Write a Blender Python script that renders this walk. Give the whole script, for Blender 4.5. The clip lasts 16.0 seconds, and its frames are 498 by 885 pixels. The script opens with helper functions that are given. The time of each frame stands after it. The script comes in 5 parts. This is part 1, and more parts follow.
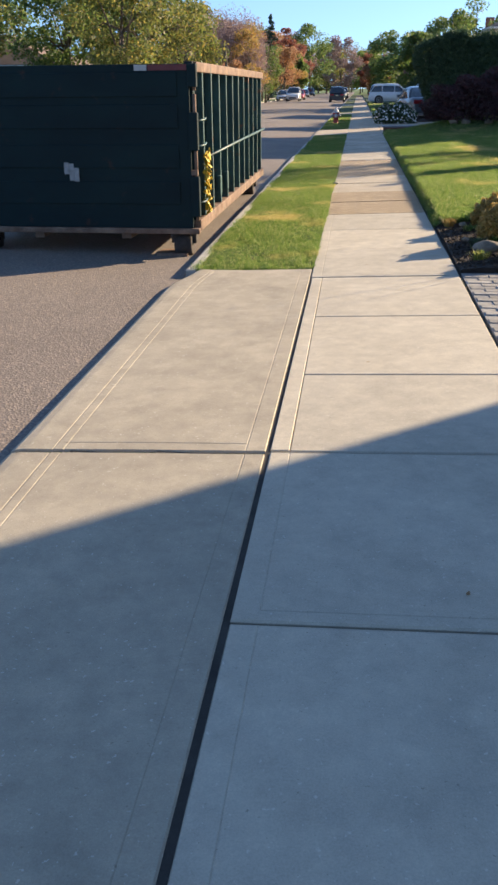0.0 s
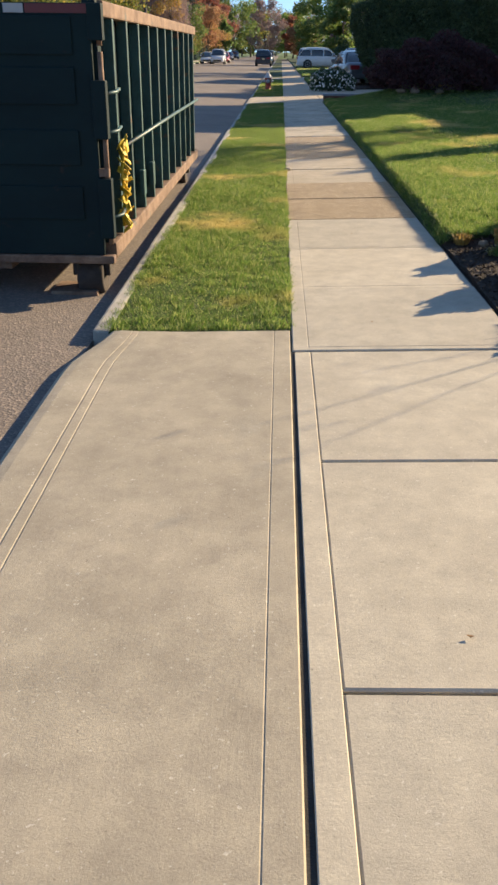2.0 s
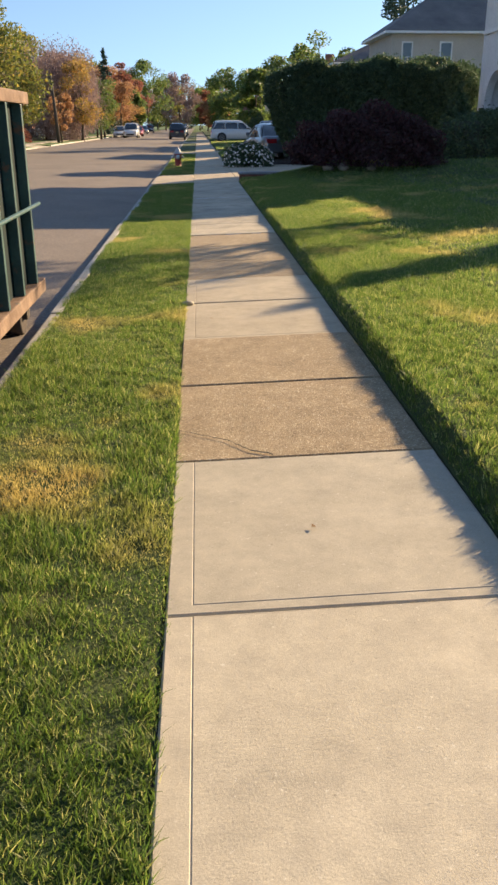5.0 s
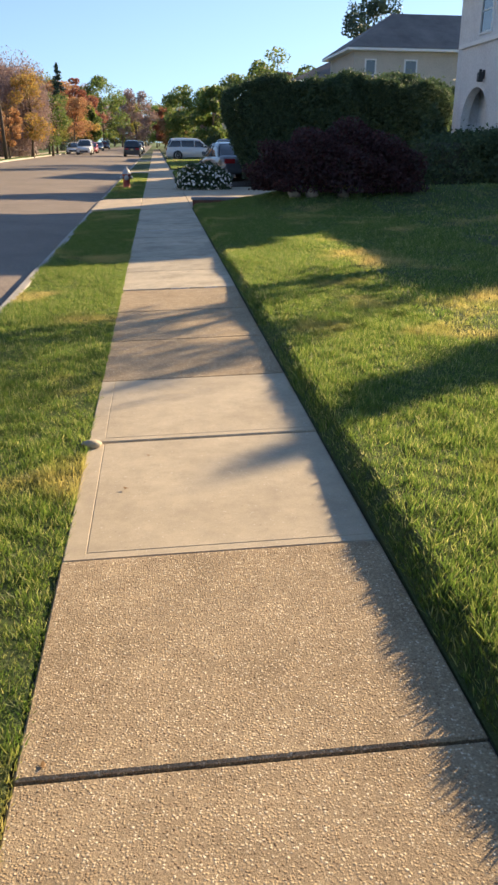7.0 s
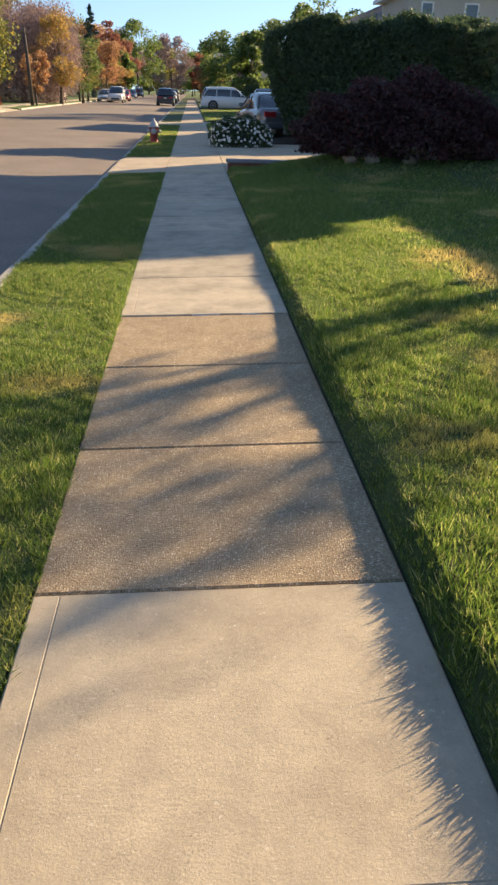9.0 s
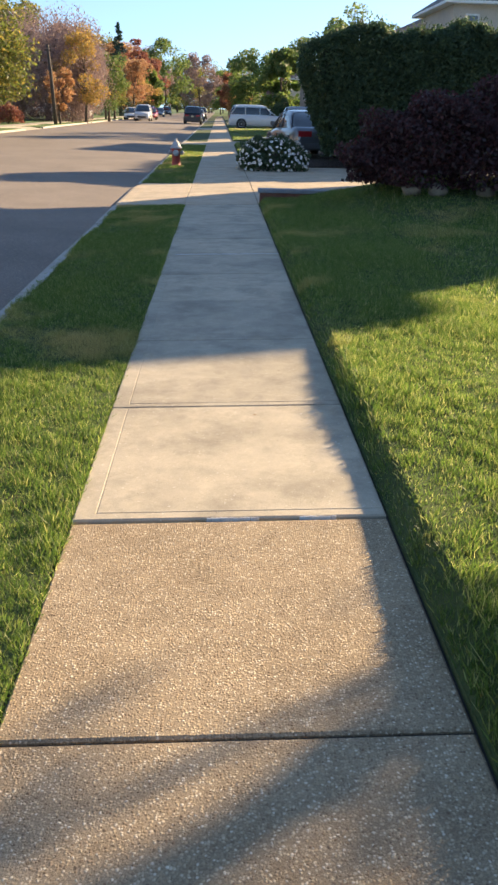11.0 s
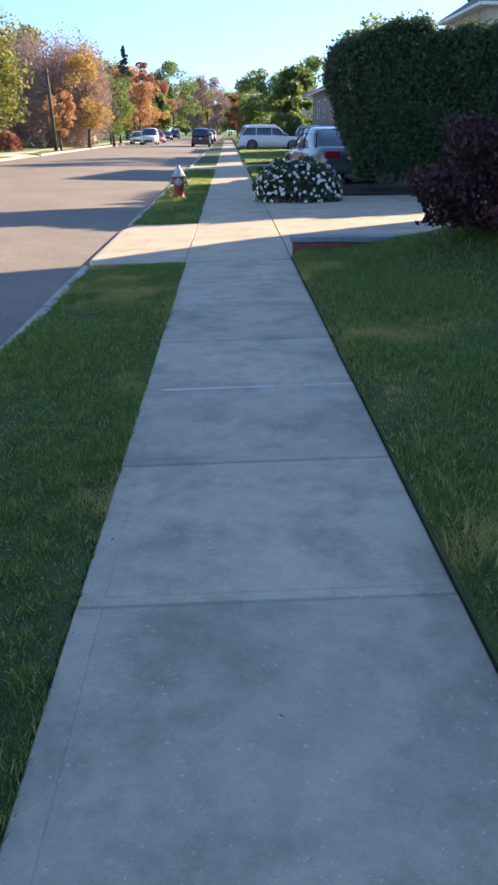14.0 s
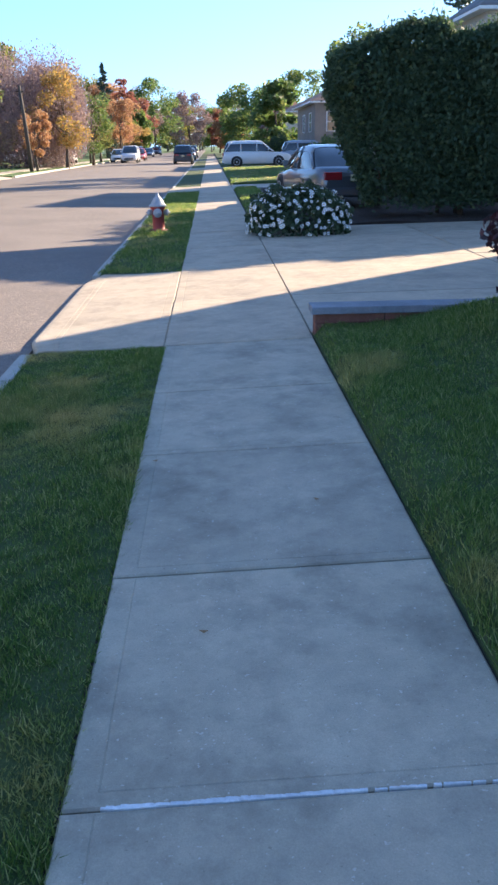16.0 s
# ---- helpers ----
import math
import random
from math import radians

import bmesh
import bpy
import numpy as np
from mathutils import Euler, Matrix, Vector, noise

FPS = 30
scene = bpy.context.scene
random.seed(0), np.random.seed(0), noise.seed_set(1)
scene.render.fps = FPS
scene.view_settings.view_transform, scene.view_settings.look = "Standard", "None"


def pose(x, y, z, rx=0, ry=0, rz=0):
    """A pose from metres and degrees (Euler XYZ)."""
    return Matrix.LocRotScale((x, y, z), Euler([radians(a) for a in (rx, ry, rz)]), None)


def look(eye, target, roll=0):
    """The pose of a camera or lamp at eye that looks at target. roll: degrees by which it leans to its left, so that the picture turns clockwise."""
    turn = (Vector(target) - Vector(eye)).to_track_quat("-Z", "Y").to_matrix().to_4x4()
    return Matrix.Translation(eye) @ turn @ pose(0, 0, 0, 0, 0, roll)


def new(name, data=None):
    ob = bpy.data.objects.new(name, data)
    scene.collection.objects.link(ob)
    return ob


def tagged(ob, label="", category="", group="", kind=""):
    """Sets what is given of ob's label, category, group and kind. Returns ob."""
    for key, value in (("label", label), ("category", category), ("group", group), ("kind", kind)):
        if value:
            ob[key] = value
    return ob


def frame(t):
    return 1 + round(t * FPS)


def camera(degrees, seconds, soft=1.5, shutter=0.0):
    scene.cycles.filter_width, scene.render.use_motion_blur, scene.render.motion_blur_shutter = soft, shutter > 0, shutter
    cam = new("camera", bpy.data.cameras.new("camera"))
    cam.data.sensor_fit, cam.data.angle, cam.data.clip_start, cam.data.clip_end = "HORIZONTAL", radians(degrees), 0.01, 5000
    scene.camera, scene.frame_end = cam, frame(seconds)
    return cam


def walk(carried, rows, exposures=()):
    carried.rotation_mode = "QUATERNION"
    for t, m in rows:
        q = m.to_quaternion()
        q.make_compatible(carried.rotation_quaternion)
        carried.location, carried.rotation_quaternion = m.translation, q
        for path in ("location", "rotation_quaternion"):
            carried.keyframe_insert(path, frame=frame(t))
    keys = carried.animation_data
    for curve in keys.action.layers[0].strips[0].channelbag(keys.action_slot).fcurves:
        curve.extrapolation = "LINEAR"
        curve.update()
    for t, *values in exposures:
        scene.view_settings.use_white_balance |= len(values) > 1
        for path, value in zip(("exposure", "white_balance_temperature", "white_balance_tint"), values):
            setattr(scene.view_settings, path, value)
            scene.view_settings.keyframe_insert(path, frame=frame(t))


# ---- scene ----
LENS = 34.04
WALK = [
    # seconds, x, y, z, heading to the right, tilt down, lean
    (0.0, 0.330, -1.997, 1.463, -7.22, 23.48, -0.51),
    (0.5, 0.201, -1.292, 1.458, -5.78, 25.97, 0.98),
    (1.0, 0.123, -0.615, 1.440, -3.74, 28.68, 1.29),
    (1.5, 0.007, 0.080, 1.428, -3.45, 28.05, -0.90),
    (2.0, -0.097, 0.752, 1.434, -1.78, 25.67, 0.63),
    (2.5, -0.151, 1.442, 1.439, 0.24, 26.04, -0.50),
    (3.0, -0.117, 2.154, 1.462, 4.25, 26.56, -0.41),
    (3.5, -0.082, 2.865, 1.448, 9.38, 25.56, -0.57),
    (4.0, 0.016, 3.569, 1.453, 9.46, 23.13, 0.72),
    (4.2, 0.046, 3.920, 1.460, 5.47, 20.94, -0.62),
    (4.9, 0.126, 4.973, 1.465, 3.50, 21.20, 0.00),
    (5.6, 0.206, 6.026, 1.469, 2.60, 22.60, -0.30),
    (6.3, 0.286, 7.079, 1.474, 3.84, 23.58, -0.55),
    (6.5, 0.315, 7.388, 1.483, 7.81, 23.35, 0.19),
    (7.0, 0.394, 8.164, 1.492, 6.42, 20.20, 0.69),
    (7.5, 0.435, 8.931, 1.492, 6.69, 20.66, -0.04),
    (8.0, 0.461, 9.701, 1.498, 7.30, 24.07, 3.27),
    (8.5, 0.493, 10.420, 1.519, 4.85, 23.67, 2.22),
    (9.2, 0.511, 11.468, 1.511, 4.46, 23.20, 1.80),
    (10.0, 0.533, 12.665, 1.502, 4.00, 22.90, 1.90),
    (10.8, 0.554, 13.863, 1.492, 3.55, 22.56, 2.18),
    (11.2, 0.537, 14.474, 1.477, 1.33, 22.00, 1.27),
    (11.5, 0.537, 14.882, 1.468, -0.25, 21.96, 1.33),
    (12.0, 0.510, 15.660, 1.449, -4.75, 20.78, -0.30),
    (12.5, 0.509, 16.436, 1.432, -2.53, 20.48, -1.34),
    (13.0, 0.468, 17.106, 1.411, -0.17, 21.24, -1.01),
    (13.5, 0.490, 17.899, 1.399, 1.79, 21.43, -0.86),
    (14.0, 0.492, 18.622, 1.414, 1.48, 20.96, 0.19),
    (14.5, 0.474, 19.384, 1.453, -0.01, 19.34, -1.24),
    (15.0, 0.446, 20.185, 1.497, -1.60, 16.28, -0.48),
    (15.5, 0.443, 20.884, 1.540, -0.99, 18.51, -0.78),
    (16.0, 0.416, 21.577, 1.530, 2.30, 20.07, -0.89),
]
EXPOSURES = [(0.0, 1.35, 5800, 12), (1.0, 1.27, 5850, 11), (1.5, 1.30, 5700, 10), (2.0, 1.18, 6000, 10), (3.0, 1.08, 6100, 10), (4.0, 1.12, 6350, 11), (6.5, 1.38, 6550, 12), (7.5, 1.36, 6400, 12), (8.5, 1.34, 6600, 12), (11.0, 1.62, 6450, 11), (12.0, 1.33, 6700, 11), (12.5, 1.36, 6650, 12), (13.0, 1.40, 6300, 12), (13.5, 1.80, 5980, 12), (14.0, 1.95, 5750, 12), (14.5, 2.0, 5550, 13), (15.5, 1.76, 5450, 15), (16.0, 1.96, 5450, 14)]


def facing(x, y, z, right, down, lean):
    a, b = radians(right), radians(down)
    way = Vector((math.sin(a) * math.cos(b), math.cos(a) * math.cos(b), -math.sin(b)))
    eye = Vector((x, y, z))
    return look(eye, eye + way * 3, lean)


cam = camera(LENS, 16.0, soft=2.7)
walk(cam, [(r[0], facing(*r[1:])) for r in WALK], EXPOSURES)

# ---- world and sun ----
SUN_AZ, SUN_EL = 53.0, 20.0        # degrees right of the street's direction, and up
sun_way = Vector((math.sin(radians(SUN_AZ)) * math.cos(radians(SUN_EL)), math.cos(radians(SUN_AZ)) * math.cos(radians(SUN_EL)), math.sin(radians(SUN_EL))))
world = bpy.data.worlds.new("sky")
scene.world = world
world.use_nodes = True
wn = world.node_tree
sky = wn.nodes.new("ShaderNodeTexSky")
sky.sky_type = "NISHITA"
sky.sun_disc = False
sky.sun_elevation, sky.sun_rotation = radians(SUN_EL), radians(SUN_AZ)
sky.air_density, sky.dust_density, sky.ozone_density = 1.0, 0.2, 2.2
wn.nodes["Background"].inputs["Strength"].default_value = 0.086
wn.links.new(sky.outputs[0], wn.nodes["Background"].inputs["Color"])
# a clear horizon: the sky's gradient begins a little above its hazy lowest band
sky_way, sky_lift = wn.nodes.new("ShaderNodeTexCoord"), wn.nodes.new("ShaderNodeVectorMath")
sky_lift.operation = "ADD"
sky_lift.inputs[1].default_value = (0.0, 0.0, 0.13)
sky_unit = wn.nodes.new("ShaderNodeVectorMath")
sky_unit.operation = "NORMALIZE"
wn.links.new(sky_way.outputs["Generated"], sky_lift.inputs[0])
wn.links.new(sky_lift.outputs[0], sky_unit.inputs[0])
wn.links.new(sky_unit.outputs[0], sky.inputs["Vector"])
sun = new("sun", bpy.data.lights.new("sun", "SUN"))
sun.data.energy, sun.data.angle, sun.data.color = 5.0, radians(0.53), (1.0, 0.75, 0.44)
sun.matrix_world = look((0, 0, 60), Vector((0, 0, 60)) - sun_way)


# ---- materials ----
def material(name, rough=0.6, metal=0.0):
    m = bpy.data.materials.new(name)
    m.use_nodes = True
    b = m.node_tree.nodes["Principled BSDF"]
    b.inputs["Roughness"].default_value, b.inputs["Metallic"].default_value = rough, metal
    return m, m.node_tree, b


def ramp(tree, source, stops):
    r = tree.nodes.new("ShaderNodeValToRGB")
    while len(r.color_ramp.elements) < len(stops):
        r.color_ramp.elements.new(0.5)
    for e, (at, colour) in zip(r.color_ramp.elements, stops):
        e.position, e.color = at, (*colour, 1) if len(colour) == 3 else colour
    tree.links.new(source, r.inputs[0])
    return r.outputs[0]


def noise_tex(tree, scale, detail=4.0, rough=0.55, world_space=True, stretch=None):
    n = tree.nodes.new("ShaderNodeTexNoise")
    n.inputs["Scale"].default_value, n.inputs["Detail"].default_value, n.inputs["Roughness"].default_value = scale, detail, rough
    if world_space:
        g = tree.nodes.new("ShaderNodeNewGeometry")
        source = g.outputs["Position"]
    else:
        source = tree.nodes.new("ShaderNodeTexCoord").outputs["Object"]
    if stretch:
        mp = tree.nodes.new("ShaderNodeMapping")
        mp.inputs["Scale"].default_value = stretch
        tree.links.new(source, mp.inputs[0])
        source = mp.outputs[0]
    tree.links.new(source, n.inputs["Vector"])
    return n.outputs["Fac"]


def mixed(tree, kind, fac, a, b):
    x = tree.nodes.new("ShaderNodeMix")
    x.data_type, x.blend_type = "RGBA", kind
    for k, v in ((0, fac), (6, a), (7, b)):
        if isinstance(v, (int, float)):
            x.inputs[k].default_value = v
        elif isinstance(v, tuple):
            x.inputs[k].default_value = (*v, 1)
        else:
            tree.links.new(v, x.inputs[k])
    return x.outputs[2]


def bumped(tree, b, height, strength, distance):
    n = tree.nodes.new("ShaderNodeBump")
    n.inputs["Strength"].default_value, n.inputs["Distance"].default_value = strength, distance
    tree.links.new(height, n.inputs["Height"])
    tree.links.new(n.outputs[0], b.inputs["Normal"])


def surface(name, low, high, scale, rough=0.7, metal=0.0, fine=120.0, bump=0.3, dist=0.004, world_space=True, stretch=None, spots=None, jitter=0.0):
    """Two scales of variation: broad stains between two colours, and a fine grain; optional spots of a third colour."""
    m, t, b = material(name, rough, metal)
    broad = noise_tex(t, scale, 5, 0.6, world_space, stretch)
    col = ramp(t, broad, [(0.32, low), (0.68, high)])
    grain = noise_tex(t, fine, 3, 0.7, world_space)
    g = ramp(t, grain, [(0.3, (0.82, 0.82, 0.82)), (0.7, (1.12, 1.12, 1.12))])
    col = mixed(t, "MULTIPLY", 1.0, col, g)
    if spots:
        s = noise_tex(t, spots[1], 6, 0.65, world_space)
        k = ramp(t, s, [(spots[2], (0, 0, 0)), (spots[2] + 0.08, (1, 1, 1))])
        col = mixed(t, "MIX", k, col, spots[0])
    if jitter:
        o = t.nodes.new("ShaderNodeObjectInfo")
        j = ramp(t, o.outputs["Random"], [(0.0, (1 - jitter,) * 3), (1.0, (1 + jitter,) * 3)])
        col = mixed(t, "MULTIPLY", 1.0, col, j)
    t.links.new(col, b.inputs["Base Color"])
    bumped(t, b, grain, bump, dist)
    return m


def leafy(name, a, b_, c=None, rough=0.5, through_light=0.35, patch=None, glow=(1.0, 1.0, 1.0)):
    """Leaves and blades: every island a colour of its own; light shines through."""
    m, t, b = material(name, rough)
    g = t.nodes.new("ShaderNodeNewGeometry")
    stops = [(0.0, a), (0.75, b_)] + ([(1.0, c)] if c else [])
    col = ramp(t, g.outputs["Random Per Island"], stops)
    if patch:
        k = ramp(t, noise_tex(t, patch[1], 3, 0.5), [(patch[2], (0, 0, 0)), (patch[2] + 0.14, (1, 1, 1))])
        dry = ramp(t, g.outputs["Random Per Island"], [(0.0, patch[0]), (1.0, tuple(v * 1.35 for v in patch[0]))])
        k2 = mixed(t, "MULTIPLY", 1.0, k, (0.75, 0.75, 0.75))
        col = mixed(t, "MIX", k2, col, dry)
    t.links.new(col, b.inputs["Base Color"])
    tr = t.nodes.new("ShaderNodeBsdfTranslucent")
    t.links.new(mixed(t, "MULTIPLY", 1.0, col, glow), tr.inputs[0])
    mx = t.nodes.new("ShaderNodeMixShader")
    mx.inputs[0].default_value = through_light
    t.links.new(b.outputs[0], mx.inputs[1])
    t.links.new(tr.outputs[0], mx.inputs[2])
    t.links.new(mx.outputs[0], t.nodes["Material Output"].inputs["Surface"])
    return m


def plain(name, colour, rough=0.5, metal=0.0, coat=0.0, vary=0.08, scale=6.0):
    m, t, b = material(name, rough, metal)
    n = noise_tex(t, scale, 4, 0.6, False)
    t.links.new(ramp(t, n, [(0.3, tuple(v * (1 - vary) for v in colour)), (0.7, tuple(min(1, v * (1 + vary)) for v in colour))]), b.inputs["Base Color"])
    b.inputs["Coat Weight"].default_value = coat
    return m


def glassy(name, colour, rough=0.03):
    m, t, b = material(name, rough)
    b.inputs["Base Color"].default_value = (*colour, 1)
    b.inputs["Specular IOR Level"].default_value = 0.9
    b.inputs["Coat Weight"].default_value = 0.6
    return m


def concrete_material(name, low, high, stain, bump=0.35, brush=(0.05, 1.0, 1.0), dirty=0.5):
    """Cast concrete: broad tone, blotched stains, sand grain, pale grit and small dark pits."""
    m, t, b = material(name, 0.87)
    col = ramp(t, noise_tex(t, 1.3, 6, 0.62), [(0.30, low), (0.70, high)])
    dark = ramp(t, noise_tex(t, 2.1, 9, 0.70), [(0.46, (0, 0, 0)), (0.66, (dirty,) * 3)])
    col = mixed(t, "MIX", dark, col, stain)
    mottle = ramp(t, noise_tex(t, 7, 8, 0.74), [(0.34, (0.85, 0.85, 0.86)), (0.66, (1.09, 1.09, 1.08))])
    col = mixed(t, "MULTIPLY", 1.0, col, mottle)
    grain = noise_tex(t, 190, 3, 0.75)
    col = mixed(t, "MULTIPLY", 1.0, col, ramp(t, grain, [(0.28, (0.86, 0.86, 0.86)), (0.72, (1.10, 1.10, 1.10))]))
    specks = ramp(t, noise_tex(t, 75, 2, 0.5), [(0.22, (0.45, 0.45, 0.45)), (0.30, (1, 1, 1))])
    col = mixed(t, "MULTIPLY", 0.7, col, specks)
    pale = ramp(t, noise_tex(t, 64, 2, 0.5), [(0.68, (0, 0, 0)), (0.73, (0.55, 0.55, 0.55))])
    col = mixed(t, "MIX", pale, col, (0.70, 0.66, 0.58))
    o = t.nodes.new("ShaderNodeObjectInfo")
    col = mixed(t, "MULTIPLY", 1.0, col, ramp(t, o.outputs["Random"], [(0.0, (0.90, 0.90, 0.90)), (1.0, (1.07, 1.06, 1.04))]))
    t.links.new(col, b.inputs["Base Color"])
    coarse = noise_tex(t, 62, 4, 0.65)
    h = mixed(t, "ADD", 0.25, mixed(t, "ADD", 0.6, grain, coarse), noise_tex(t, 24, 5, 0.7))
    if brush:
        # broom strokes, worn off in places
        worn = ramp(t, noise_tex(t, 3.2, 5, 0.65), [(0.42, (0, 0, 0)), (0.64, (0.6, 0.6, 0.6))])
        h = mixed(t, "ADD", worn, h, noise_tex(t, 150, 3, 0.65, True, brush))
    bumped(t, b, h, bump, 0.003)
    return m


def pebble_material():
    """Exposed aggregate: small uneven stones in a buff matrix."""
    m, t, b = material("exposed_aggregate", 0.95)
    g = t.nodes.new("ShaderNodeNewGeometry")
    n = t.nodes.new("ShaderNodeTexNoise")
    n.inputs["Scale"].default_value = 90
    t.links.new(g.outputs["Position"], n.inputs["Vector"])
    warp = t.nodes.new("ShaderNodeVectorMath")
    warp.operation = "MULTIPLY_ADD"
    t.links.new(n.outputs["Color"], warp.inputs[0])
    warp.inputs[1].default_value = (0.008, 0.008, 0.008)
    t.links.new(g.outputs["Position"], warp.inputs[2])
    v = t.nodes.new("ShaderNodeTexVoronoi")
    t.links.new(warp.outputs[0], v.inputs["Vector"])
    v.inputs["Scale"].default_value = 125
    sep = t.nodes.new("ShaderNodeSeparateColor")
    t.links.new(v.outputs["Color"], sep.inputs[0])
    stone = ramp(t, sep.outputs[0], [(0.0, (0.18, 0.12, 0.075)), (0.35, (0.41, 0.305, 0.185)), (0.75, (0.55, 0.435, 0.285)), (1.0, (0.74, 0.65, 0.50))])
    matrix = ramp(t, noise_tex(t, 1.6, 5, 0.6), [(0.3, (0.32, 0.24, 0.15)), (0.7, (0.43, 0.335, 0.22))])
    matrix = mixed(t, "MULTIPLY", 1.0, matrix, ramp(t, noise_tex(t, 240, 3, 0.7), [(0.3, (0.55, 0.55, 0.55)), (0.7, (1.2, 1.2, 1.2))]))
    inside = ramp(t, v.outputs["Distance"], [(0.34, (1, 1, 1)), (0.60, (0, 0, 0))])
    there = ramp(t, sep.outputs[1], [(0.02, (0.1, 0.1, 0.1)), (0.5, (1, 1, 1))])
    seen = mixed(t, "MULTIPLY", 1.0, inside, there)
    col = mixed(t, "MIX", seen, matrix, stone)
    col = mixed(t, "MULTIPLY", 1.0, col, ramp(t, noise_tex(t, 7, 7, 0.7), [(0.32, (0.82, 0.81, 0.80)), (0.68, (1.12, 1.11, 1.10))]))
    t.links.new(col, b.inputs["Base Color"])
    dome = ramp(t, v.outputs["Distance"], [(0.0, (1, 1, 1)), (0.6, (0, 0, 0))])
    proud = mixed(t, "MULTIPLY", 1.0, dome, there)
    bumped(t, b, mixed(t, "ADD", 0.7, proud, noise_tex(t, 130, 4, 0.8)), 0.5, 0.005)
    return m


def asphalt_material():
    m, t, b = material("asphalt", 0.88)
    col = ramp(t, noise_tex(t, 0.5, 6, 0.65), [(0.3, (0.175, 0.145, 0.125)), (0.7, (0.235, 0.198, 0.170))])
    v = t.nodes.new("ShaderNodeTexVoronoi")
    g = t.nodes.new("ShaderNodeNewGeometry")
    t.links.new(g.outputs["Position"], v.inputs["Vector"])
    v.inputs["Scale"].default_value = 70
    sep = t.nodes.new("ShaderNodeSeparateColor")
    t.links.new(v.outputs["Color"], sep.inputs[0])
    k = ramp(t, sep.outputs[0], [(0.0, (0.78, 0.78, 0.78)), (0.8, (1.06, 1.05, 1.03)), (1.0, (1.45, 1.4, 1.34))])
    t.links.new(mixed(t, "MULTIPLY", 1.0, col, k), b.inputs["Base Color"])
    bumped(t, b, v.outputs["Distance"], 0.5, 0.006)
    return m


def dumpster_paint():
    m, t, b = material("dumpster_paint", 0.7)
    b.inputs["Specular IOR Level"].default_value = 0.22
    col = ramp(t, noise_tex(t, 1.4, 6, 0.65, False, (0.7, 0.7, 1.6)), [(0.3, (0.004, 0.012, 0.016)), (0.7, (0.007, 0.024, 0.026))])
    rust = ramp(t, noise_tex(t, 5.0, 8, 0.7, False), [(0.60, (0, 0, 0)), (0.70, (0.85, 0.85, 0.85))])
    col = mixed(t, "MIX", rust, col, (0.05, 0.028, 0.02))
    t.links.new(col, b.inputs["Base Color"])
    bumped(t, b, noise_tex(t, 9, 4, 0.6, False), 0.25, 0.01)
    return m


def banded(name, a, b_, rows, world_axis=2, rough=0.8, bump=0.5):
    """Courses of siding or shingles, with weathering."""
    m, t, b = material(name, rough)
    g = t.nodes.new("ShaderNodeNewGeometry")
    s = t.nodes.new("ShaderNodeSeparateXYZ")
    t.links.new(g.outputs["Position"], s.inputs[0])
    f = t.nodes.new("ShaderNodeMath")
    f.operation = "MULTIPLY"
    f.inputs[1].default_value = rows
    t.links.new(s.outputs[world_axis], f.inputs[0])
    r = t.nodes.new("ShaderNodeMath")
    r.operation = "FRACT"
    t.links.new(f.outputs[0], r.inputs[0])
    col = ramp(t, noise_tex(t, 0.8, 6, 0.65), [(0.3, a), (0.7, b_)])
    col = mixed(t, "MULTIPLY", 1.0, col, ramp(t, noise_tex(t, 14, 3, 0.7), [(0.3, (0.85,) * 3), (0.7, (1.1,) * 3)]))
    t.links.new(col, b.inputs["Base Color"])
    bumped(t, b, r.outputs[0], bump, 0.02)
    return m


CONCRETE = concrete_material("new_concrete", (0.47, 0.42, 0.335), (0.57, 0.515, 0.415), (0.38, 0.34, 0.27), 0.34, (0.05, 1.0, 1.0), 0.34)
APRON = concrete_material("apron_concrete", (0.375, 0.33, 0.255), (0.495, 0.435, 0.335), (0.30, 0.26, 0.20), 0.36, (1.0, 0.05, 1.0), 0.42)
OLD_CONCRETE = concrete_material("old_concrete", (0.41, 0.36, 0.275), (0.54, 0.47, 0.36), (0.22, 0.195, 0.155), 0.55, None, 0.62)
DRIVE = concrete_material("driveway_concrete", (0.44, 0.365, 0.27), (0.55, 0.46, 0.34), (0.28, 0.235, 0.18), 0.5, None, 0.45)
WARM_CONCRETE = concrete_material("warm_concrete", (0.44, 0.375, 0.28), (0.54, 0.465, 0.35), (0.34, 0.285, 0.21), 0.42, (0.06, 1.0, 1.0), 0.35)
AGGREGATE = pebble_material()
ASPHALT = asphalt_material()
KERB = concrete_material("kerb_concrete", (0.38, 0.36, 0.325), (0.50, 0.475, 0.43), (0.26, 0.24, 0.21), 0.5, None)
JOINT = surface("joint_filler", (0.028, 0.025, 0.022), (0.065, 0.058, 0.050), 6, 0.95, fine=150, bump=0.6)
CAULK = surface("white_caulk", (0.55, 0.56, 0.58), (0.8, 0.8, 0.8), 9, 0.6, fine=60, bump=0.4)
TURF = surface("turf_soil", (0.036, 0.066, 0.017), (0.080, 0.105, 0.030), 3, 0.95, fine=60, bump=0.8, dist=0.02, spots=((0.12, 0.10, 0.04), 0.9, 0.62))
FAR_TURF = surface("far_turf", (0.06, 0.11, 0.02), (0.10, 0.16, 0.035), 0.35, 0.9, fine=9, bump=0.6, dist=0.05)
MULCH = surface("mulch", (0.020, 0.013, 0.009), (0.060, 0.040, 0.028), 7, 0.95, fine=55, bump=1.0, dist=0.03)
